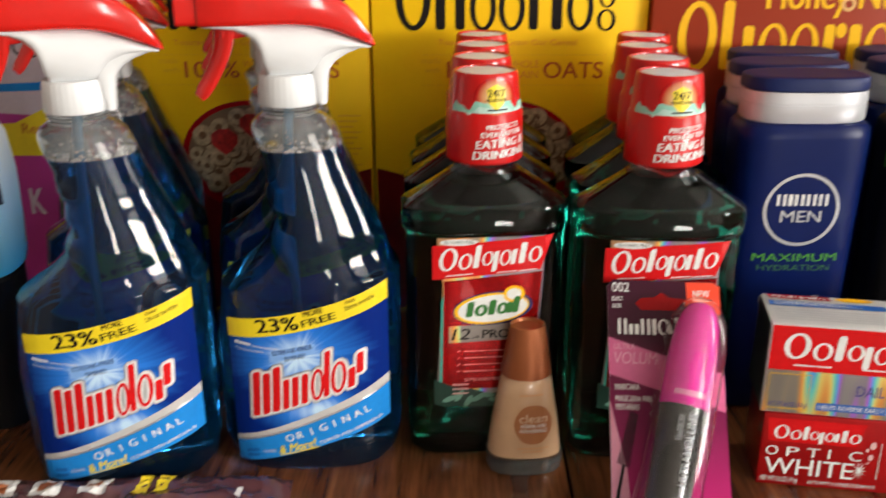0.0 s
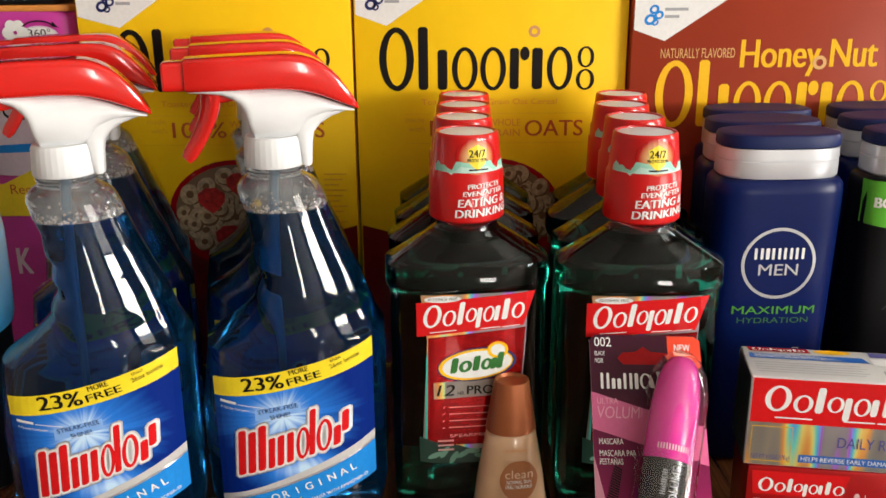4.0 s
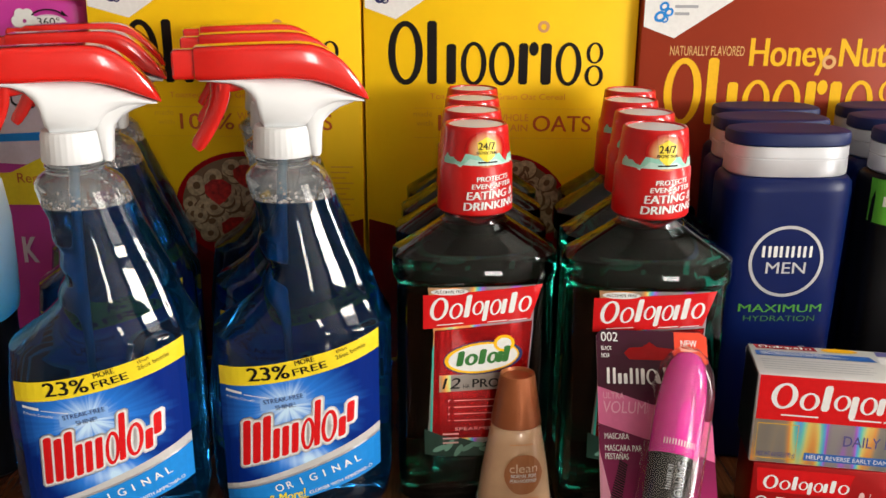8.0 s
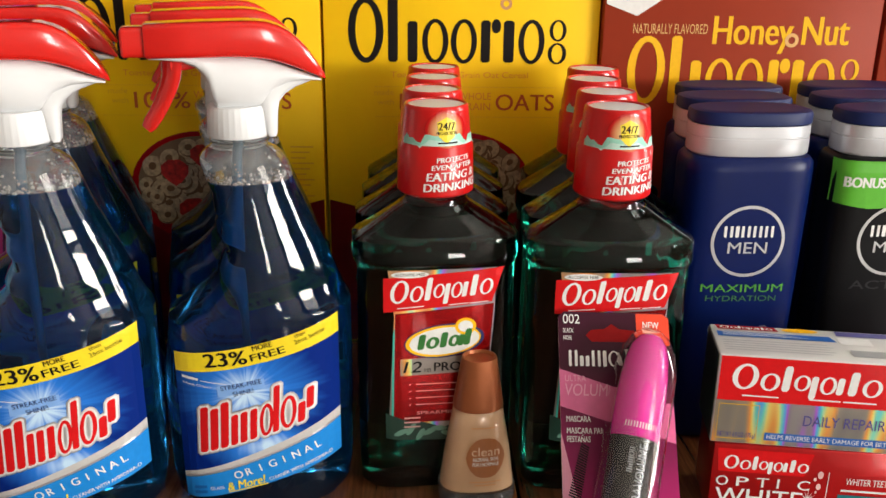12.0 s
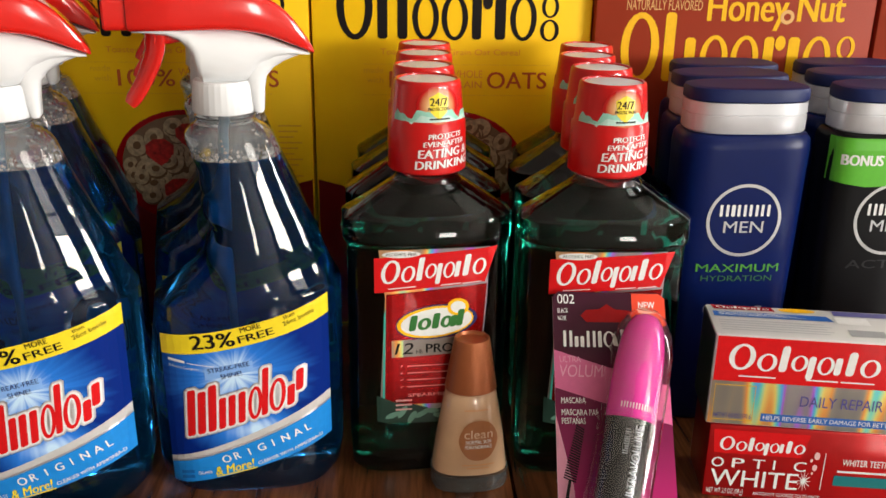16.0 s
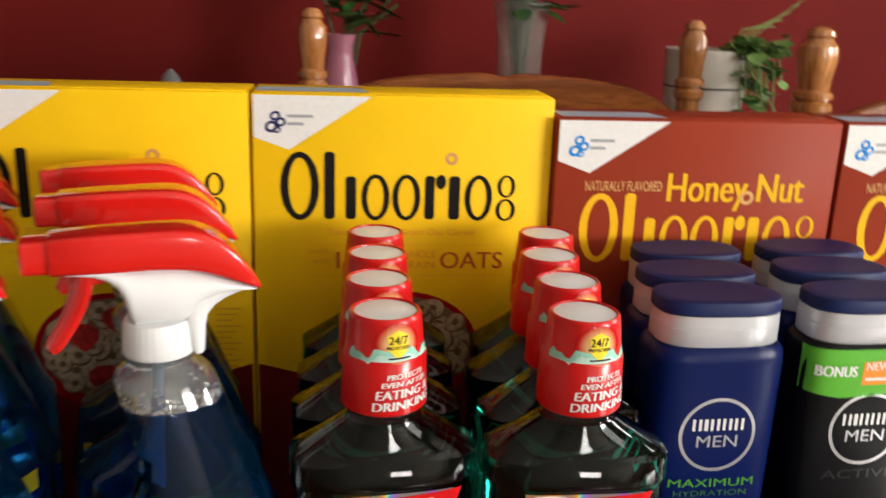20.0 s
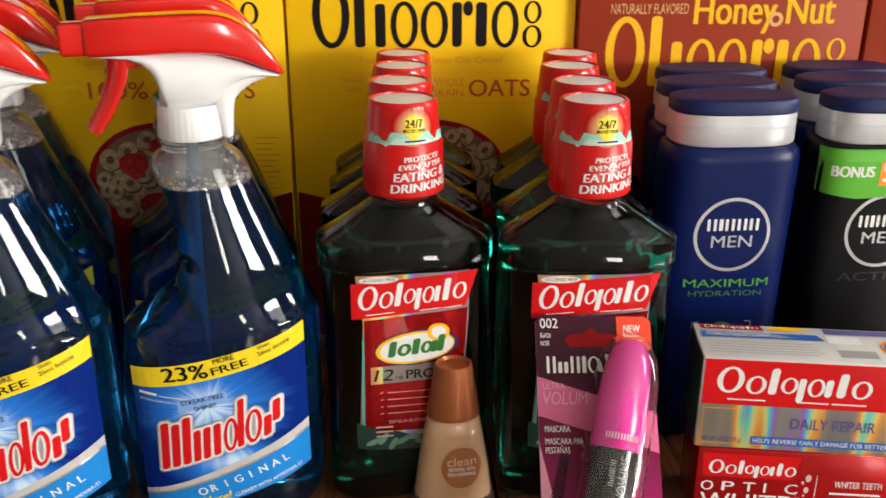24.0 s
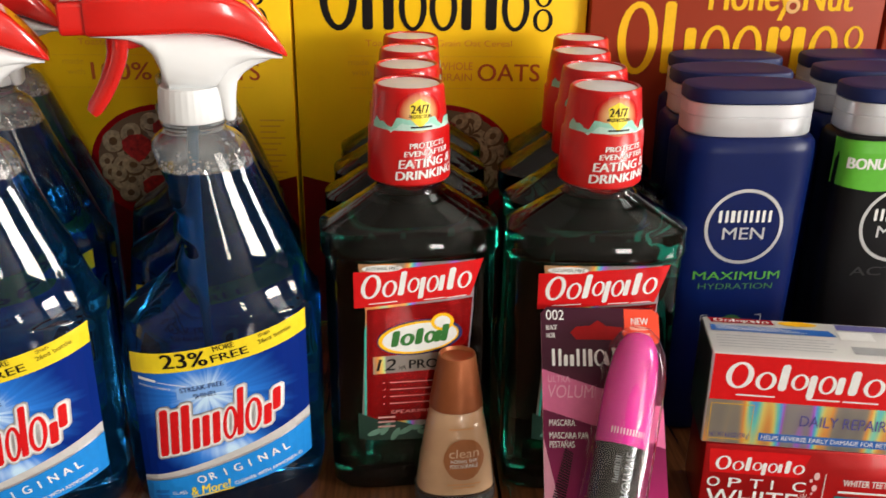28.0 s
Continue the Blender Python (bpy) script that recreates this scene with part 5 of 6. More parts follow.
part("cap", shaped([(0.0596, 0.0136, 0.0112, 2.1), (0.0602, 0.0143, 0.0118, 2.1), (0.0640, 0.0138, 0.0115, 2.1), (0.0880, 0.0100, 0.0088, 2), (0.0896, 0.0096, 0.0085, 2), (0.0898, 0.0088, 0.0078, 2), (0.0880, 0.0080, 0.0070, 2)]), COPPER, jar, "tapered copper cap with a dished top")
a = Art()
a.poly([(0.003 + 0.0108 * math.cos(k * math.pi / 12) * (1 + 0.015 * math.cos(6 * k * math.pi / 12)), 0.0335 + 0.0122 * math.sin(k * math.pi / 12) * (1 + 0.015 * math.cos(6 * k * math.pi / 12))) for k in range(24)], ink("tan_brown_ink", (0.38, 0.14, 0.05)), 1)
a.text("clean", 0.003, 0.0350, 0.0052, ink("pale_peach_ink", (0.72, 0.52, 0.36)), 2, 0.0158, middle=True)
a.text("NORMAL SKIN", 0.003, 0.0318, 0.0022, WHITE, 2, 0.0140, 0.01, middle=True)
a.text("PEAU NORMALE", 0.003, 0.0288, 0.0022, WHITE, 2, 0.0150, 0.01, middle=True)
a.rect(-0.005, 0.0512, 0.008, 0.0520, TAN, 1)
a.rect(-0.006, 0.0185, 0.012, 0.0192, TAN, 1)
a.rect(-0.003, 0.0165, 0.009, 0.0172, TAN, 1)
a.part("label", jar, front_of(JAR), "brown label with pale words", 0.003, [p[0] for p in JAR])

# ---- mascara on its card ----
def card_print():
    """Maroon fading to pink down the card."""
    m = material("maroon_to_pink_print", (0.2, 0.01, 0.08), 0.35, spec=0.15)
    n, l = m.node_tree.nodes, m.node_tree.links
    co, sp, ramp = n.new("ShaderNodeTexCoord"), n.new("ShaderNodeSeparateXYZ"), n.new("ShaderNodeValToRGB")
    mr = n.new("ShaderNodeMapRange")
    mr.inputs["From Max"].default_value = 0.15
    el = ramp.color_ramp.elements
    el[0].position, el[0].color = 0.15, (0.56, 0.016, 0.17, 1)
    el[1].position, el[1].color = 0.80, (0.045, 0.008, 0.020, 1)
    el.new(0.48).color = (0.22, 0.012, 0.075, 1)
    l.new(co.outputs["Object"], sp.inputs[0])
    l.new(sp.outputs["Z"], mr.inputs["Value"])
    l.new(mr.outputs[0], ramp.inputs[0])
    l.new(ramp.outputs[0], n["Principled BSDF"].inputs["Base Color"])
    return m


pack = thing("mascara_pack", "black and pink mascara tube on a maroon card leaning back", "mascara", at=pose(0.1370, 0.3420, 0, -37.6, 0, 0) @ pose(0, 0, 0, 0, 1.3, 0))
W, H = 0.0592, 0.149
face = Art()
out = [(0, 0), (W, 0), (W, H - 0.003), (W - 0.003, H), (0.003, H), (0, H - 0.003)]
face.poly(out, card_print(), 1)
card = bmesh.new()
lower = [card.verts.new((u, -0.0002, v)) for u, v in out]
upper = [card.verts.new((u, 0.0004, v)) for u, v in out]
card.faces.new(lower), card.faces.new(upper[::-1])
for i in range(6):
    card.faces.new((lower[i], upper[i], upper[(i + 1) % 6], lower[(i + 1) % 6]))
part("card", card, WHITE_CARD, pack, "thin backing card", smooth=False)
fp = face.part("card_print", pack, flat_xz(-0.0003), "maroon print fading to pink")
a = Art()
a.poly([(0.0, 0.0985), (0.0, 0.1180), (W, 0.0990), (W, 0.0800)], ink("rose_ink", (0.62, 0.14, 0.29), spec=0.2), 2)
a.part("pink_stripe", fp, flat_xz(-0.0003), "slanting rose pink stripe")
a = Art()
a.poly([(0.0, 0.04), (0.0, 0.085), (0.008, 0.05), (0.012, 0.0), (0.0, 0.0)], ink("pale_pink_ink", (0.70, 0.30, 0.42), spec=0.2), 2)
a.part("pale_wedge", fp, flat_xz(-0.0003), "pale pink wedge")
a = Art()
a.poly([(0.0285 + u, 0.1362 + v) for u, v in ((-0.0140, 0), (-0.0110, 0.0030), (-0.0040, 0.0036), (0, 0.0064), (0.0040, 0.0036), (0.0120, 0.0030), (0.0140, 0), (0.0110, -0.0034), (-0.0110, -0.0034))], ink("slot_red_ink", (0.26, 0.005, 0.006), spec=0.1), 2)
a.part("hang_slot", fp, flat_xz(-0.0003), "dark red hanging slot")
a = Art()
a.poly([(W - 0.0175, 0.1300), (W, 0.1300), (W, H - 0.003), (W - 0.003, H - 0.0005), (W - 0.0175, H - 0.0005)], ink("coral_red_ink", (0.78, 0.07, 0.03), spec=0.2), 2.5)
a.part("corner_block", fp, flat_xz(-0.0003), "coral red corner block")
a = Art()
a.text("002", 0.0025, 0.1425, 0.0050, WHITE, 3, 0.0090)
a.text("BLACK", 0.0025, 0.1375, 0.0024, WHITE, 3, 0.0055)
a.text("NOIR", 0.0025, 0.1335, 0.0024, WHITE, 3, 0.0045)
a.part("shade_text", fp, flat_xz(-0.0003), "small white words")
a = Art()
a.text("NEW", W - 0.0140, 0.1405, 0.0036, WHITE, 3.5, 0.0085, 0.015)
a.rect(W - 0.0140, 0.1365, W - 0.0045, 0.1378, CORAL_PALE := ink("pale_coral_ink", (0.85, 0.4, 0.3)), 3.5)
a.rect(W - 0.0140, 0.1338, W - 0.0060, 0.1350, CORAL_PALE, 3.5)
a.part("corner_text", fp, flat_xz(-0.0003), "white words on the corner")
a = Art()
a.logo(bars("H2HLOH"), 0.0045, 0.1195, 0.034, 0.0085, WHITE, 3)
a.pieces("bar", fp, flat_xz(-0.0003))
a = Art()
LILAC_INK = ink("lilac_ink", (0.72, 0.34, 0.48))
a.text("ULTRA", 0.0028, 0.1115, 0.0032, LILAC_INK, 3, 0.011)
a.text("VOLUME", 0.0028, 0.1040, 0.0062, LILAC_INK, 3, 0.0260, 0.0, 0.15)
a.text("MASCARA", 0.0030, 0.0905, 0.0030, WHITE, 3, 0.0125, 0.01)
a.text("MASCARA PARA", 0.0030, 0.0845, 0.0030, WHITE, 3, 0.0210, 0.01)
a.text("PESTAÑAS", 0.0030, 0.0802, 0.0030, WHITE, 3, 0.0120, 0.01)
a.part("product_text", fp, flat_xz(-0.0003), "pale words")
a = Art()
a.poly([(0.0005, 0.030), (0.0025, 0.030), (0.0068, 0.052), (0.0055, 0.053)], BLACK, 3)
for i in range(22):
    k = i / 21
    u, v = 0.0060 + 0.0062 * k, 0.0525 + 0.0255 * k
    s = 0.0031 * (1 - 0.35 * k)
    a.poly([(u - s, v + 0.0012), (u - s, v + 0.0020), (u + s, v - 0.0004), (u + s, v - 0.0012)], BLACK, 3.2 + 0.02 * i)
a.part("brush_drawing", fp, flat_xz(-0.0003), "drawn black mascara brush")
a = Art()
a.text("WASHABLE", W - 0.0230, 0.0045, 0.0022, WHITE, 3, 0.0180)
a.part("care_word", fp, flat_xz(-0.0003), "small white word")
tube_holder = part("mascara_tube", spun([(0.0, 0.0096), (0.001, 0.0104), (0.064, 0.0113), (0.072, 0.0117)], 36), material("charcoal_gloss_plastic", (0.020, 0.018, 0.020), 0.22, vary=0.1, scale=60, coat=1.0), pack, "glossy black mascara tube")
tube_holder.matrix_basis = pose(0.0190, -0.0128, 0.010, 0, 12.5, 0)
part("pink_cap", spun([(0.0722, 0.0115), (0.073, 0.0119), (0.090, 0.0122), (0.104, 0.0117), (0.114, 0.0106), (0.1205, 0.0089), (0.1250, 0.0062), (0.1268, 0.0030)], 36), material("hot_pink_plastic", (0.78, 0.022, 0.34), 0.20, vary=0.04, scale=60, coat=1.0, coat_rough=0.08), tube_holder, "hot pink plastic cap")
a = Art()
turned = lambda u, v, lift: ((0.0113 + lift + 0.0002) * math.sin(v / 0.0113), -(0.0113 + lift + 0.0002) * math.cos(v / 0.0113), u)
a.logo(bars("H2HLOH"), 0.0545, 0.0012, 0.0125, 0.0026, GREY, 1)
a.text("VOLUME", 0.0485, -0.0050, 0.0043, GREY, 1, 0.0205)
a.text("ULTRA", 0.0335, -0.0050, 0.0043, GREY, 1, 0.0145)
flip = lambda u, v, lift: turned(u, -v, lift)
a.part("tube_print", tube_holder, flip, "silver bars and letters")
a = Art()
a.logo(bars("HHHHHH"), -0.0085, 0.0765, 0.017, 0.0030, ink("pale_silver_pink_ink", (0.85, 0.55, 0.70)), 1)
a.part("cap_mark", tube_holder, lambda u, v, lift: ((0.0121 + lift) * math.sin(u / 0.012), -(0.0121 + lift) * math.cos(u / 0.012), v), "pale pink bars", 0.003)
part("blister", shaped([(0.006, 0.0145, 0.0130, 3), (0.0075, 0.0160, 0.0138, 3), (0.112, 0.0158, 0.0138, 3), (0.124, 0.0140, 0.0120, 2.6), (0.132, 0.0098, 0.0085, 2.4), (0.1360, 0.0050, 0.0050, 2.2)], 40), material("thin_clear_blister", (1, 1, 1), 0.03, trans=1.0, ior=1.06, coat=1.0, coat_rough=0.02), tube_holder, "thin clear plastic blister").matrix_basis = pose(0, 0.002, -0.006)

# ---- snack bag in front of the spray bottles ----
def bag_height(u, v):
    e = max(0.0, (1 - abs(u) ** 6) * (1 - abs(v) ** 4))
    return 0.0006 + 0.0135 * e**0.6 * (0.8 + 0.35 * noise.noise((u * 4.1, v * 3.3, 2.0))) + 0.0035 * abs(noise.noise((u * 16, v * 9, 5.0))) * e**0.3


def bag_at(u, v, lift):
    return (u * 0.098, v * 0.036, bag_height(u, v) + lift)


bm = bmesh.new()
rows = [[bm.verts.new(bag_at(-1 + 2 * i / 80, -1 + 2 * j / 34, 0)) for i in range(81)] for j in range(35)]
for j in range(34):
    for i in range(80):
        bm.faces.new((rows[j][i], rows[j][i + 1], rows[j + 1][i + 1], rows[j + 1][i]))
bag = thing("snack_bag", "crinkled dark brown plastic snack bag lying on the table", "snack bag", at=pose(-0.128, 0.3750, 0.0004, 0, 0, 3))
BAG = material("dark_brown_wrapper", (0.10, 0.038, 0.042), 0.22, vary=0.25, scale=30, coat=0.6, coat_rough=0.1)
part("wrapper", bm, BAG, bag)
a = Art()
for i, (u, w) in enumerate(((-0.95, 0.2), (-0.66, 0.16), (-0.40, 0.17), (-0.13, 0.15))):
    a.poly([(u, 0.30), (u + w, 0.30), (u + w, 0.75), (u, 0.80)], WHITE, 1)
    a.poly([(u + 0.04, 0.40), (u + w - 0.04, 0.40), (u + w - 0.04, 0.62), (u + 0.04, 0.62)], BROWN_INK, 2)
for i in range(2):
    a.poly([(0.15 + 0.11 * i, 0.35 + 0.03 * i), (0.22 + 0.11 * i, 0.35 + 0.03 * i), (0.25 + 0.11 * i, 0.78 + 0.02 * i), (0.18 + 0.11 * i, 0.78 + 0.02 * i)], YELLOW, 1)
a.poly([(-0.78, 0.82), (-0.70, 0.82), (-0.68, 0.96), (-0.75, 0.96)], YELLOW, 1)
a.poly([(0.72, 0.2), (0.75, 0.2), (0.75, 0.5), (0.72, 0.5)], WHITE, 1)
a.pieces("printed_block", bag, bag_at, 0.025, [k * 0.06 for k in range(-15, 16)], 0.0004)

# ---- pale blue bottle and pink package beside the spray bottles ----
def fade(name, low, high, z0, z1, **k):
    m = material(name, low, 0.35, **k)
    n, l = m.node_tree.nodes, m.node_tree.links
    co, sp, mr, mx = n.new("ShaderNodeTexCoord"), n.new("ShaderNodeSeparateXYZ"), n.new("ShaderNodeMapRange"), n.new("ShaderNodeMix")
    mr.inputs["From Min"].default_value, mr.inputs["From Max"].default_value = z0, z1
    mx.data_type = "RGBA"
    mx.inputs["A"].default_value, mx.inputs["B"].default_value = (*low, 1), (*high, 1)
    l.new(co.outputs["Object"], sp.inputs[0])
    l.new(sp.outputs["Z"], mr.inputs["Value"])
    l.new(mr.outputs[0], mx.inputs["Factor"])
    l.new(mx.outputs["Result"], n["Principled BSDF"].inputs["Base Color"])
    return m


TALL = [(0.1005, 0.0345, 0.0255, 3), (0.1020, 0.0375, 0.0280, 3), (0.108, 0.0390, 0.0290, 3), (0.128, 0.040, 0.0295, 3), (0.160, 0.041, 0.030, 2.8), (0.182, 0.0390, 0.029, 2.6), (0.196, 0.0325, 0.026, 2.4), (0.204, 0.022, 0.020, 2.2), (0.207, 0.014, 0.014, 2)]
blue = thing("lotion_bottle", "white bottle fading to cyan above an added black lower part", "bottle", at=pose(-0.2415, 0.4870, 0, 0, 0, 5))
part("bottle_body", shaped(TALL), fade("white_to_cyan_plastic", (0.03, 0.42, 0.66), (0.74, 0.78, 0.80), 0.100, 0.185), blue)
# black lower part added to fill the dark area below the cyan
part("lower_body", shaped([(0.0, 0.030, 0.022, 3), (0.002, 0.0325, 0.0245, 3), (0.05, 0.0350, 0.0265, 3), (0.098, 0.0360, 0.0270, 3), (0.1002, 0.0345, 0.0255, 3)]), BLACK_PLASTIC, blue, "added black lower part")
part("cap", spun([(0.2071, 0.0145), (0.208, 0.0155), (0.227, 0.0150), (0.229, 0.0140)], 32), WHITE_PLASTIC, blue, "white screw cap")
a = Art()
a.rect(-0.030, 0.1450, 0.0394, 0.1660, ink("blue_black_ink", (0.008, 0.012, 0.03)), 1)
a.logo(bars("7213"), -0.018, 0.1535, 0.055, 0.009, WHITE, 2)
a.rect(-0.02, 0.1485, 0.0376, 0.1500, WHITE, 2)
a.part("label", blue, front_of(TALL), "blue-black label with white bars", 0.0015, [p[0] for p in TALL])

MAGENTA = material("magenta_wrap", (0.52, 0.035, 0.30), 0.3, vary=0.08, scale=30, coat=0.4)
LILAC = ink("pale_lilac_ink", (0.66, 0.56, 0.64))
pads = thing("pink_package", "magenta and white soft wrapped package beside the cereal", "package", at=pose(-0.3960, 0.6560, 0))
part("wrap", shaped([(0.0, 0.090, 0.026, 7), (0.004, 0.0930, 0.029, 7), (0.15, 0.0935, 0.030, 7), (0.2745, 0.0930, 0.029, 7), (0.2795, 0.090, 0.026, 7)], 72), MAGENTA, pads).matrix_basis = pose(0.0945, 0.030, 0)
a = Art()
a.poly([(0.012, 0.168), (0.178, 0.160), (0.178, 0.256), (0.012, 0.260)], LILAC, 1)
a.poly([(0.012, 0.1300), (0.178, 0.1305), (0.178, 0.172), (0.150, 0.170), (0.12, 0.156), (0.012, 0.150)], YELLOW, 2)
a.poly([(0.012, 0.176), (0.178, 0.182), (0.178, 0.189), (0.012, 0.180)], SKYBLUE, 2)
a.oval(0.1635, 0.2668, 0.0140, 0.0070, LILAC, 1)
a.oval(0.1635, 0.2668, 0.0128, 0.0060, WHITE, 1.4)
a.poly([(0.1635 - 0.0142 * math.cos(k * math.pi / 12), 0.2690 + 0.0088 * math.sin(k * math.pi / 12)) for k in range(2, 11)] + [(0.1635 + 0.0130 * math.cos(k * math.pi / 12), 0.2690 + 0.0077 * math.sin(k * math.pi / 12)) for k in range(2, 11)], BLACK, 2.4)
a.poly([(0.1740, 0.2768), (0.1785, 0.2722), (0.1728, 0.2735)], BLACK, 2.6)
a.text("360°", 0.1635, 0.2658, 0.0056, BLACK, 2, 0.0165, 0.01, middle=True)
for k in range(6):
    a.oval(0.1460 + 0.0055 * math.cos(k * 1.05), 0.2690 + 0.0055 * math.sin(k * 1.05), 0.0042, 0.0042, WHITE, 1.2 + 0.1 * k)
a.text("Reg", 0.1245, 0.1480, 0.0075, RED_BROWN, 3, 0.0160)
a.text("K", 0.1215, 0.0830, 0.0215, LILAC, 1, 0.0110, 0.02)
for i, (x, s) in enumerate(((0.122, 0.9), (0.133, 1.2), (0.143, 0.9), (0.154, 1.0))):
    a.oval(x, 0.2120 + 0.002 * math.sin(i * 2), 0.0044 * s, 0.0062 * s, BLACK, 2, -20, inner=0.72)
a.part("print", pads, lambda u, v, lift: (u, -0.0002 - lift, v - 0.0045), "white, yellow and blue printed panels")
part("top_seal", box(0.003, 0.003, 0.2790, 0.186, 0.057, 0.2838, 0.0015), material("gold_orange_film", (0.62, 0.24, 0.05), 0.3, vary=0.1, scale=40, coat=0.4), pads, "golden orange top edge")
# dark packet lying on the pink package
packet = thing("dark_packet", "dark packet with pale blue bars lying on the pink package", "packet", at=pose(-0.3960, 0.6600, 0.2840))
part("wrap", box(0.0, 0.0, 0.0, 0.176, 0.045, 0.034, 0.003), BLACK_PLASTIC, packet)
a = Art()
a.logo(bars("HH3HH3H"), 0.093, 0.0035, 0.078, 0.0080, ink("pale_blue_ink", (0.30, 0.52, 0.66)), 1)
a.pieces("bar", packet, flat_xz(-0.0002))

# ---- sideboard with vases and a plant, against the far wall ----
side = thing("sideboard", "dark brown wooden sideboard against the red wall", "sideboard")
part("top", box(-0.55, 1.36, 0.075, 1.05, 1.745, 0.10, 0.003), TABLE_WOOD, side)
part("cabinet", box(-0.53, 1.39, FLOOR + 0.06, 1.03, 1.74, 0.074), TABLE_WOOD, side, smooth=False)
for i in range(3):
    part("door", box(-0.50 + i * 0.515, 1.375, FLOOR + 0.12, -0.03 + i * 0.515, 1.389, 0.05, 0.003), TABLE_WOOD, side)
for x in (-0.5, 1.0):
    for y in (1.42, 1.71):
        part("foot", box(x - 0.02, y - 0.02, FLOOR, x + 0.02, y + 0.02, FLOOR + 0.06), TABLE_WOOD, side, smooth=False)

LEAF = material("leaf_green", (0.030, 0.085, 0.018), 0.4, vary=0.35, scale=25, coat=0.15)
PALE_LEAF = material("pale_leaf_green", (0.15, 0.26, 0.07), 0.45, vary=0.35, scale=30)
STEM = material("stem_green", (0.045, 0.085, 0.025), 0.5, vary=0.3, scale=60)
ROSE = material("pink_rose_petal", (0.62, 0.035, 0.13), 0.5, vary=0.25, scale=40)
PINK_GLASS = material("pink_glass", (0.85, 0.36, 0.50), 0.03, trans=0.65, ior=1.45)


def leaf(bm, base, tip, width, droop=0.2):
    base, tip = Vector(base), Vector(tip)
    d = tip - base
    side_v = d.cross(Vector((0, 0, 1)))
    side_v = side_v.normalized() if side_v.length > 1e-6 else Vector((1, 0, 0))
    rows = []
    for i in range(7):
        k = i / 6
        w = width * math.sin(math.pi * min(1, k * 0.92 + 0.04)) ** 0.8
        c = base + d * k - Vector((0, 0, droop * d.length * k * k))
        rows.append([bm.verts.new(c - side_v * w), bm.verts.new(c - Vector((0, 0, w * 0.25))), bm.verts.new(c + side_v * w)])
    for r0, r1 in zip(rows, rows[1:]):
        for q in (0, 1):
            bm.faces.new((r0[q], r0[q + 1], r1[q + 1], r1[q]))


def rose(bm, place, r, rnd):
    c = Vector(place)
    for i in range(16):
        t, k = i * 2.4, 0.25 + 0.75 * i / 15
        out_v = Vector((math.cos(t), math.sin(t), 0))
        up = Vector((0, 0, 1))
        side_v = Vector((-math.sin(t), math.cos(t), 0))
        grid = []
        for a_ in range(5):
            q = a_ / 4
            row = []
            for b_ in range(5):
                s = (b_ / 4 - 0.5) * 2
                row.append(bm.verts.new(c + r * k * (out_v * (0.35 + 0.65 * math.sin(q * 1.6) - 0.25 * s * s) + side_v * s * 0.75 * math.sin(0.5 + q * 2.0)) + up * r * (q * (1.25 - 0.5 * k) - 0.35 - 0.1 * s * s) + out_v * r * 0.25 * k * max(0, q - 0.7)))
            grid.append(row)
        for a_ in range(4):
            for b_ in range(4):
                bm.faces.new((grid[a_][b_], grid[a_][b_ + 1], grid[a_ + 1][b_ + 1], grid[a_ + 1][b_]))


def vase(place, profile, glass, label):
    v = thing("vase", label, "vase", at=pose(*place))
    part("glass_body", spun(profile + [(z, r - 0.0025) for z, r in profile[::-1] if z > 0.006], 40), glass, v)
    return v


rnd = random.Random(21)
vase((0.060, 1.50, 0.10), [(0.0, 0.024), (0.003, 0.027), (0.05, 0.033), (0.12, 0.031), (0.165, 0.021), (0.185, 0.020), (0.203, 0.027)], PINK_GLASS, "small pink glass vase holding roses")
roses = thing("rose_bouquet", "pink roses with dark green leaves in a pink vase", "flowers", at=pose(0.060, 1.50, 0.10))
for i, (x, y, z) in enumerate(((0.045, -0.02, 0.285), (0.088, -0.005, 0.270), (0.02, 0.02, 0.33), (0.07, 0.03, 0.325), (-0.04, 0.0, 0.335), (0.12, 0.02, 0.330))):
    part("stem", tube([(0.004 * math.cos(i), 0.004 * math.sin(i), 0.02), (x * 0.25, y * 0.3, 0.2), (x, y, z - 0.02)], 0.0022, 8), STEM, roses)
    bm = bmesh.new()
    rose(bm, (x, y, z), 0.029, rnd)
    part("rose", bm, ROSE, roses, "pink rose bloom")
for i in range(34):
    x, z, y = rnd.uniform(-0.05, 0.075), rnd.uniform(0.205, 0.31), rnd.uniform(-0.035, 0.03)
    bm = bmesh.new()
    leaf(bm, (x * 0.4, y * 0.4, z), (x + rnd.uniform(-0.01, 0.05), y + rnd.uniform(-0.03, 0.02), z + rnd.uniform(-0.03, 0.035)), rnd.uniform(0.015, 0.023))
    part("leaf", bm, PALE_LEAF if i % 6 == 0 else LEAF, roses)

vase((0.344, 1.50, 0.10), [(0.0, 0.034), (0.004, 0.037), (0.03, 0.040), (0.10, 0.039), (0.15, 0.036), (0.20, 0.037), (0.26, 0.046)], GLASS, "tall clear glass vase full of stems")
bouquet = thing("leafy_bouquet", "dense bundle of dark green stems and leaves in a clear vase", "flowers", at=pose(0.344, 1.50, 0.10))
for i in range(22):
    t, q = rnd.uniform(0, 6.28), rnd.uniform(0.2, 1)
    u, v = math.cos(t) * q, math.sin(t) * q
    part("stem", tube([(u * -0.028, v * -0.028, 0.01), (u * 0.012, v * 0.012, 0.15), (u * 0.034, v * 0.034, 0.26), (u * 0.07, v * 0.06, 0.36)], 0.0026, 7), STEM, bouquet)
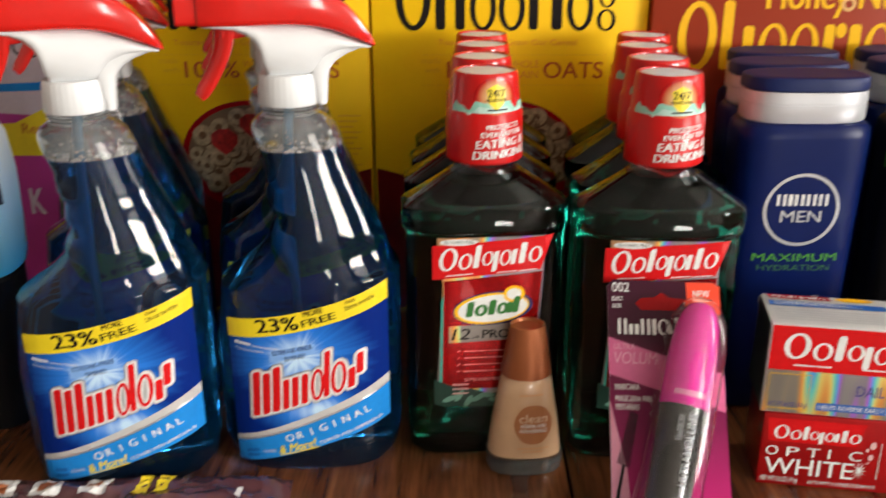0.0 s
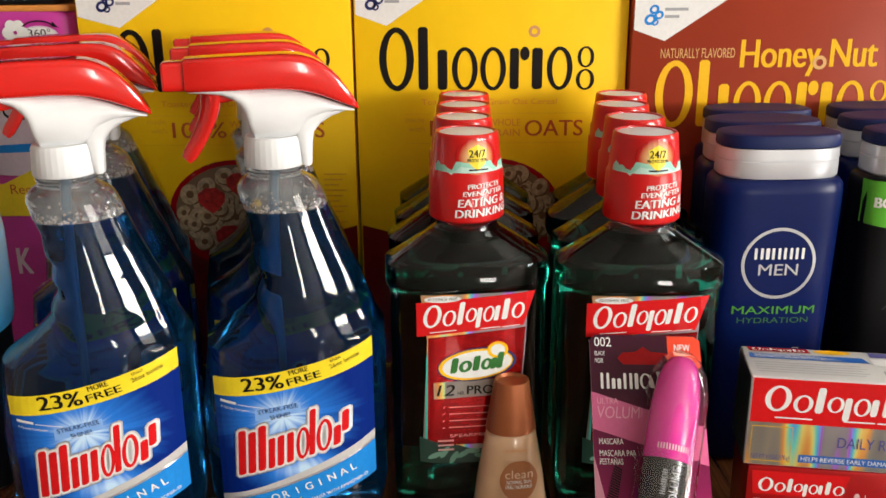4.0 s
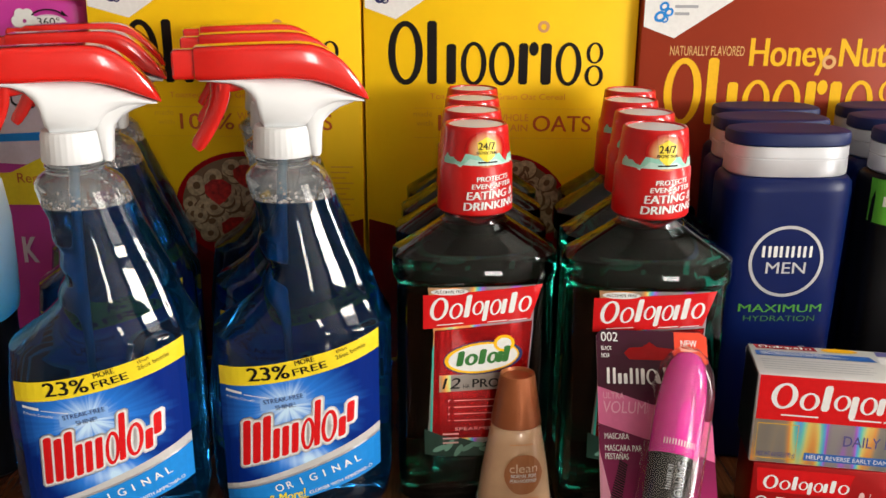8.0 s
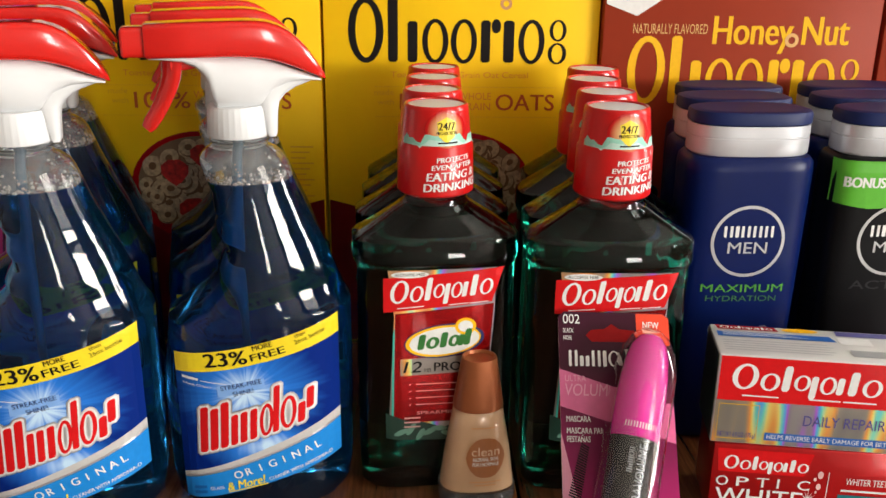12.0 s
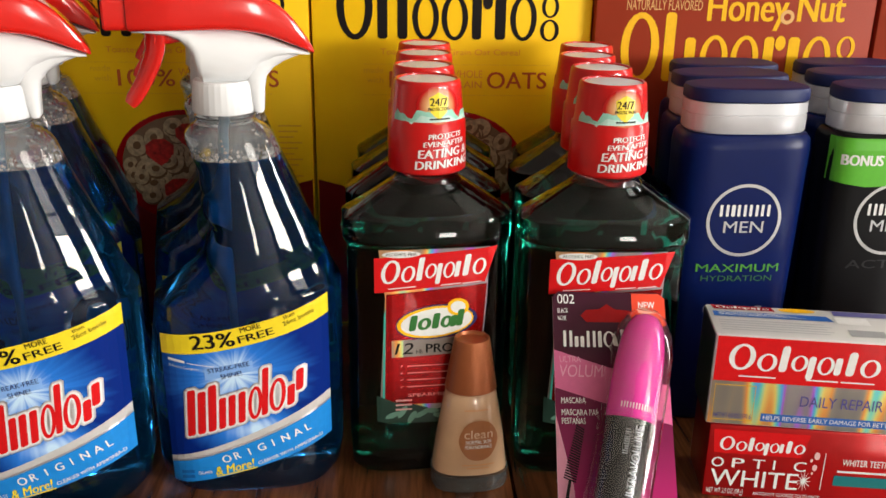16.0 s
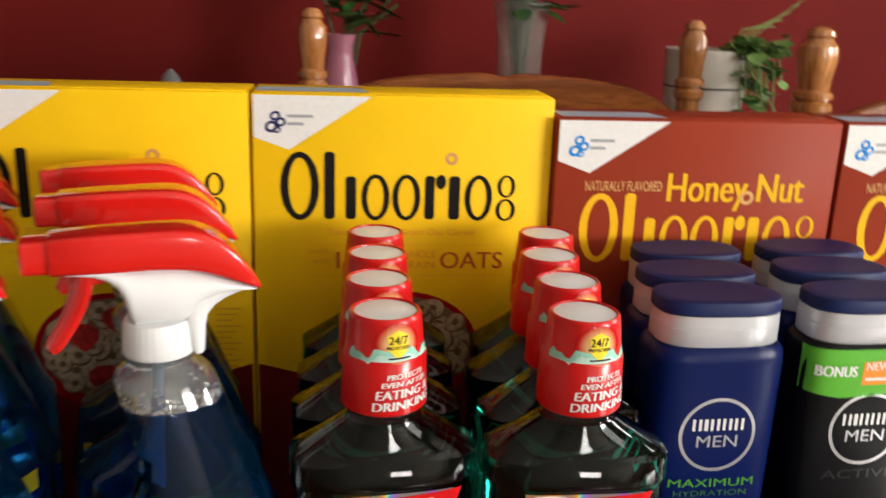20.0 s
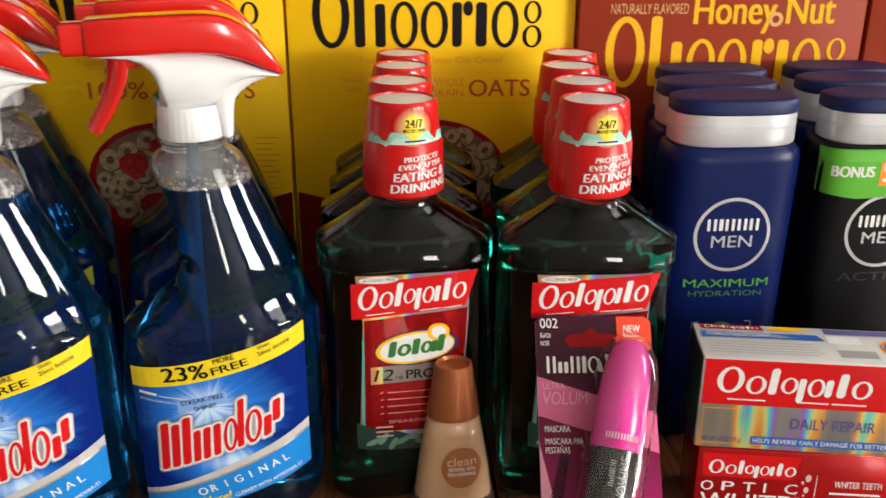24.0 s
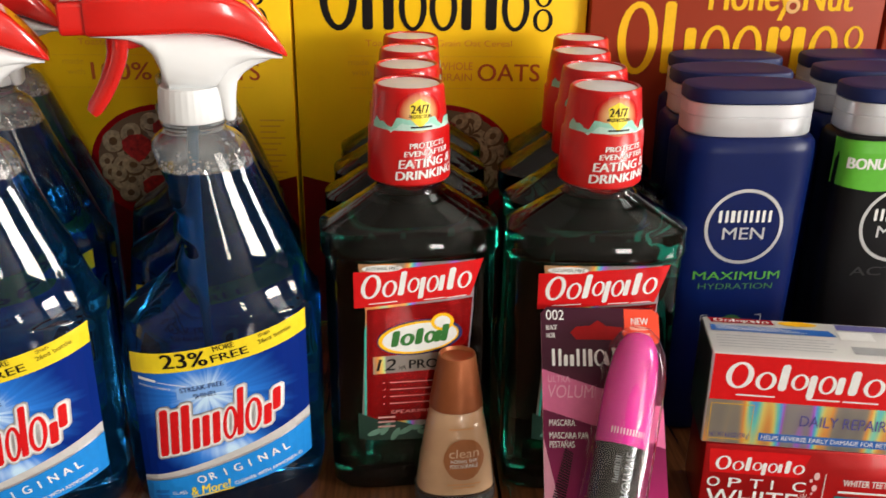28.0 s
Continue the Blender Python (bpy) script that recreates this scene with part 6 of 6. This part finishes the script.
for i in range(40):
    t, q, z = rnd.uniform(0, 6.28), rnd.uniform(0.02, 0.06), rnd.uniform(0.24, 0.38)
    bm = bmesh.new()
    leaf(bm, (q * math.cos(t), q * math.sin(t), z), ((q + rnd.uniform(0.03, 0.06)) * math.cos(t), (q + 0.04) * math.sin(t), z + rnd.uniform(-0.02, 0.03)), rnd.uniform(0.013, 0.020))
    part("leaf", bm, LEAF, bouquet)

pot = thing("plant_pot", "pale cylinder pot with a dark band", "pot", at=pose(0.656, 1.50, 0.10))
part("pot_body", spun([(0.0, 0.058), (0.003, 0.061), (0.19, 0.066), (0.194, 0.067), (0.196, 0.066), (0.195, 0.062), (0.17, 0.060)], 48), material("pale_stoneware", (0.50, 0.46, 0.40), 0.45, vary=0.12, scale=20, coat=0.2), pot)
part("band", spun([(0.135, 0.0648), (0.1352, 0.0653), (0.1378, 0.0653), (0.138, 0.0648)], 48, False, False), BLACK, pot, "thin dark band")
part("soil", spun([(0.165, 0.0595), (0.176, 0.0595), (0.178, 0.03)], 32), material("potting_soil", (0.03, 0.02, 0.012), 0.95, vary=0.4, scale=120, bump=0.6, bump_scale=150), pot)
ivy = thing("trailing_plant", "pale green plant trailing over the pot's rim", "plant", at=pose(0.656, 1.50, 0.10))
for i in range(24):
    t = rnd.uniform(-1.2, 0.25)
    u, v = math.cos(t), math.sin(t)
    reach, fall = rnd.uniform(0.065, 0.115), rnd.uniform(-0.02, 0.16)
    pts = [(u * 0.02, v * 0.02, 0.176), (u * 0.05, v * 0.05, 0.212), (u * reach, v * reach, 0.205), (u * (reach + 0.012), v * (reach + 0.012), 0.205 - fall)]
    part("vine", tube(pts, 0.0014, 6), PALE_LEAF, ivy)
    for k in range(9):
        q = k / 8 * 2.99
        j = int(q)
        p = Vector(pts[j]).lerp(Vector(pts[j + 1]), q - j)
        bm = bmesh.new()
        leaf(bm, p, p + Vector((rnd.uniform(-0.022, 0.026), rnd.uniform(-0.026, 0.01), rnd.uniform(-0.020, 0.014))), rnd.uniform(0.010, 0.016))
        part("leaf", bm, PALE_LEAF if rnd.random() < 0.7 else LEAF, ivy)
for i in range(5):
    x = 0.075 + 0.012 * i
    part("sprig", tube([(0.03, 0, 0.178), (x * 0.7, -0.01, 0.23), (x + 0.03, -0.01, 0.235 + 0.012 * i)], 0.0010, 6), PALE_LEAF, ivy)
stone = thing("grey_ornament", "small grey pointed ornament on the sideboard", "ornament", at=pose(-0.198, 1.50, 0.10))
part("ornament_body", shaped([(0.0, 0.03, 0.02, 2), (0.05, 0.034, 0.02, 2), (0.105, 0.024, 0.014, 2), (0.132, 0.012, 0.007, 2), (0.143, 0.003, 0.002, 2)], 20), material("grey_ceramic", (0.16, 0.16, 0.165), 0.4, vary=0.15, scale=30), stone)
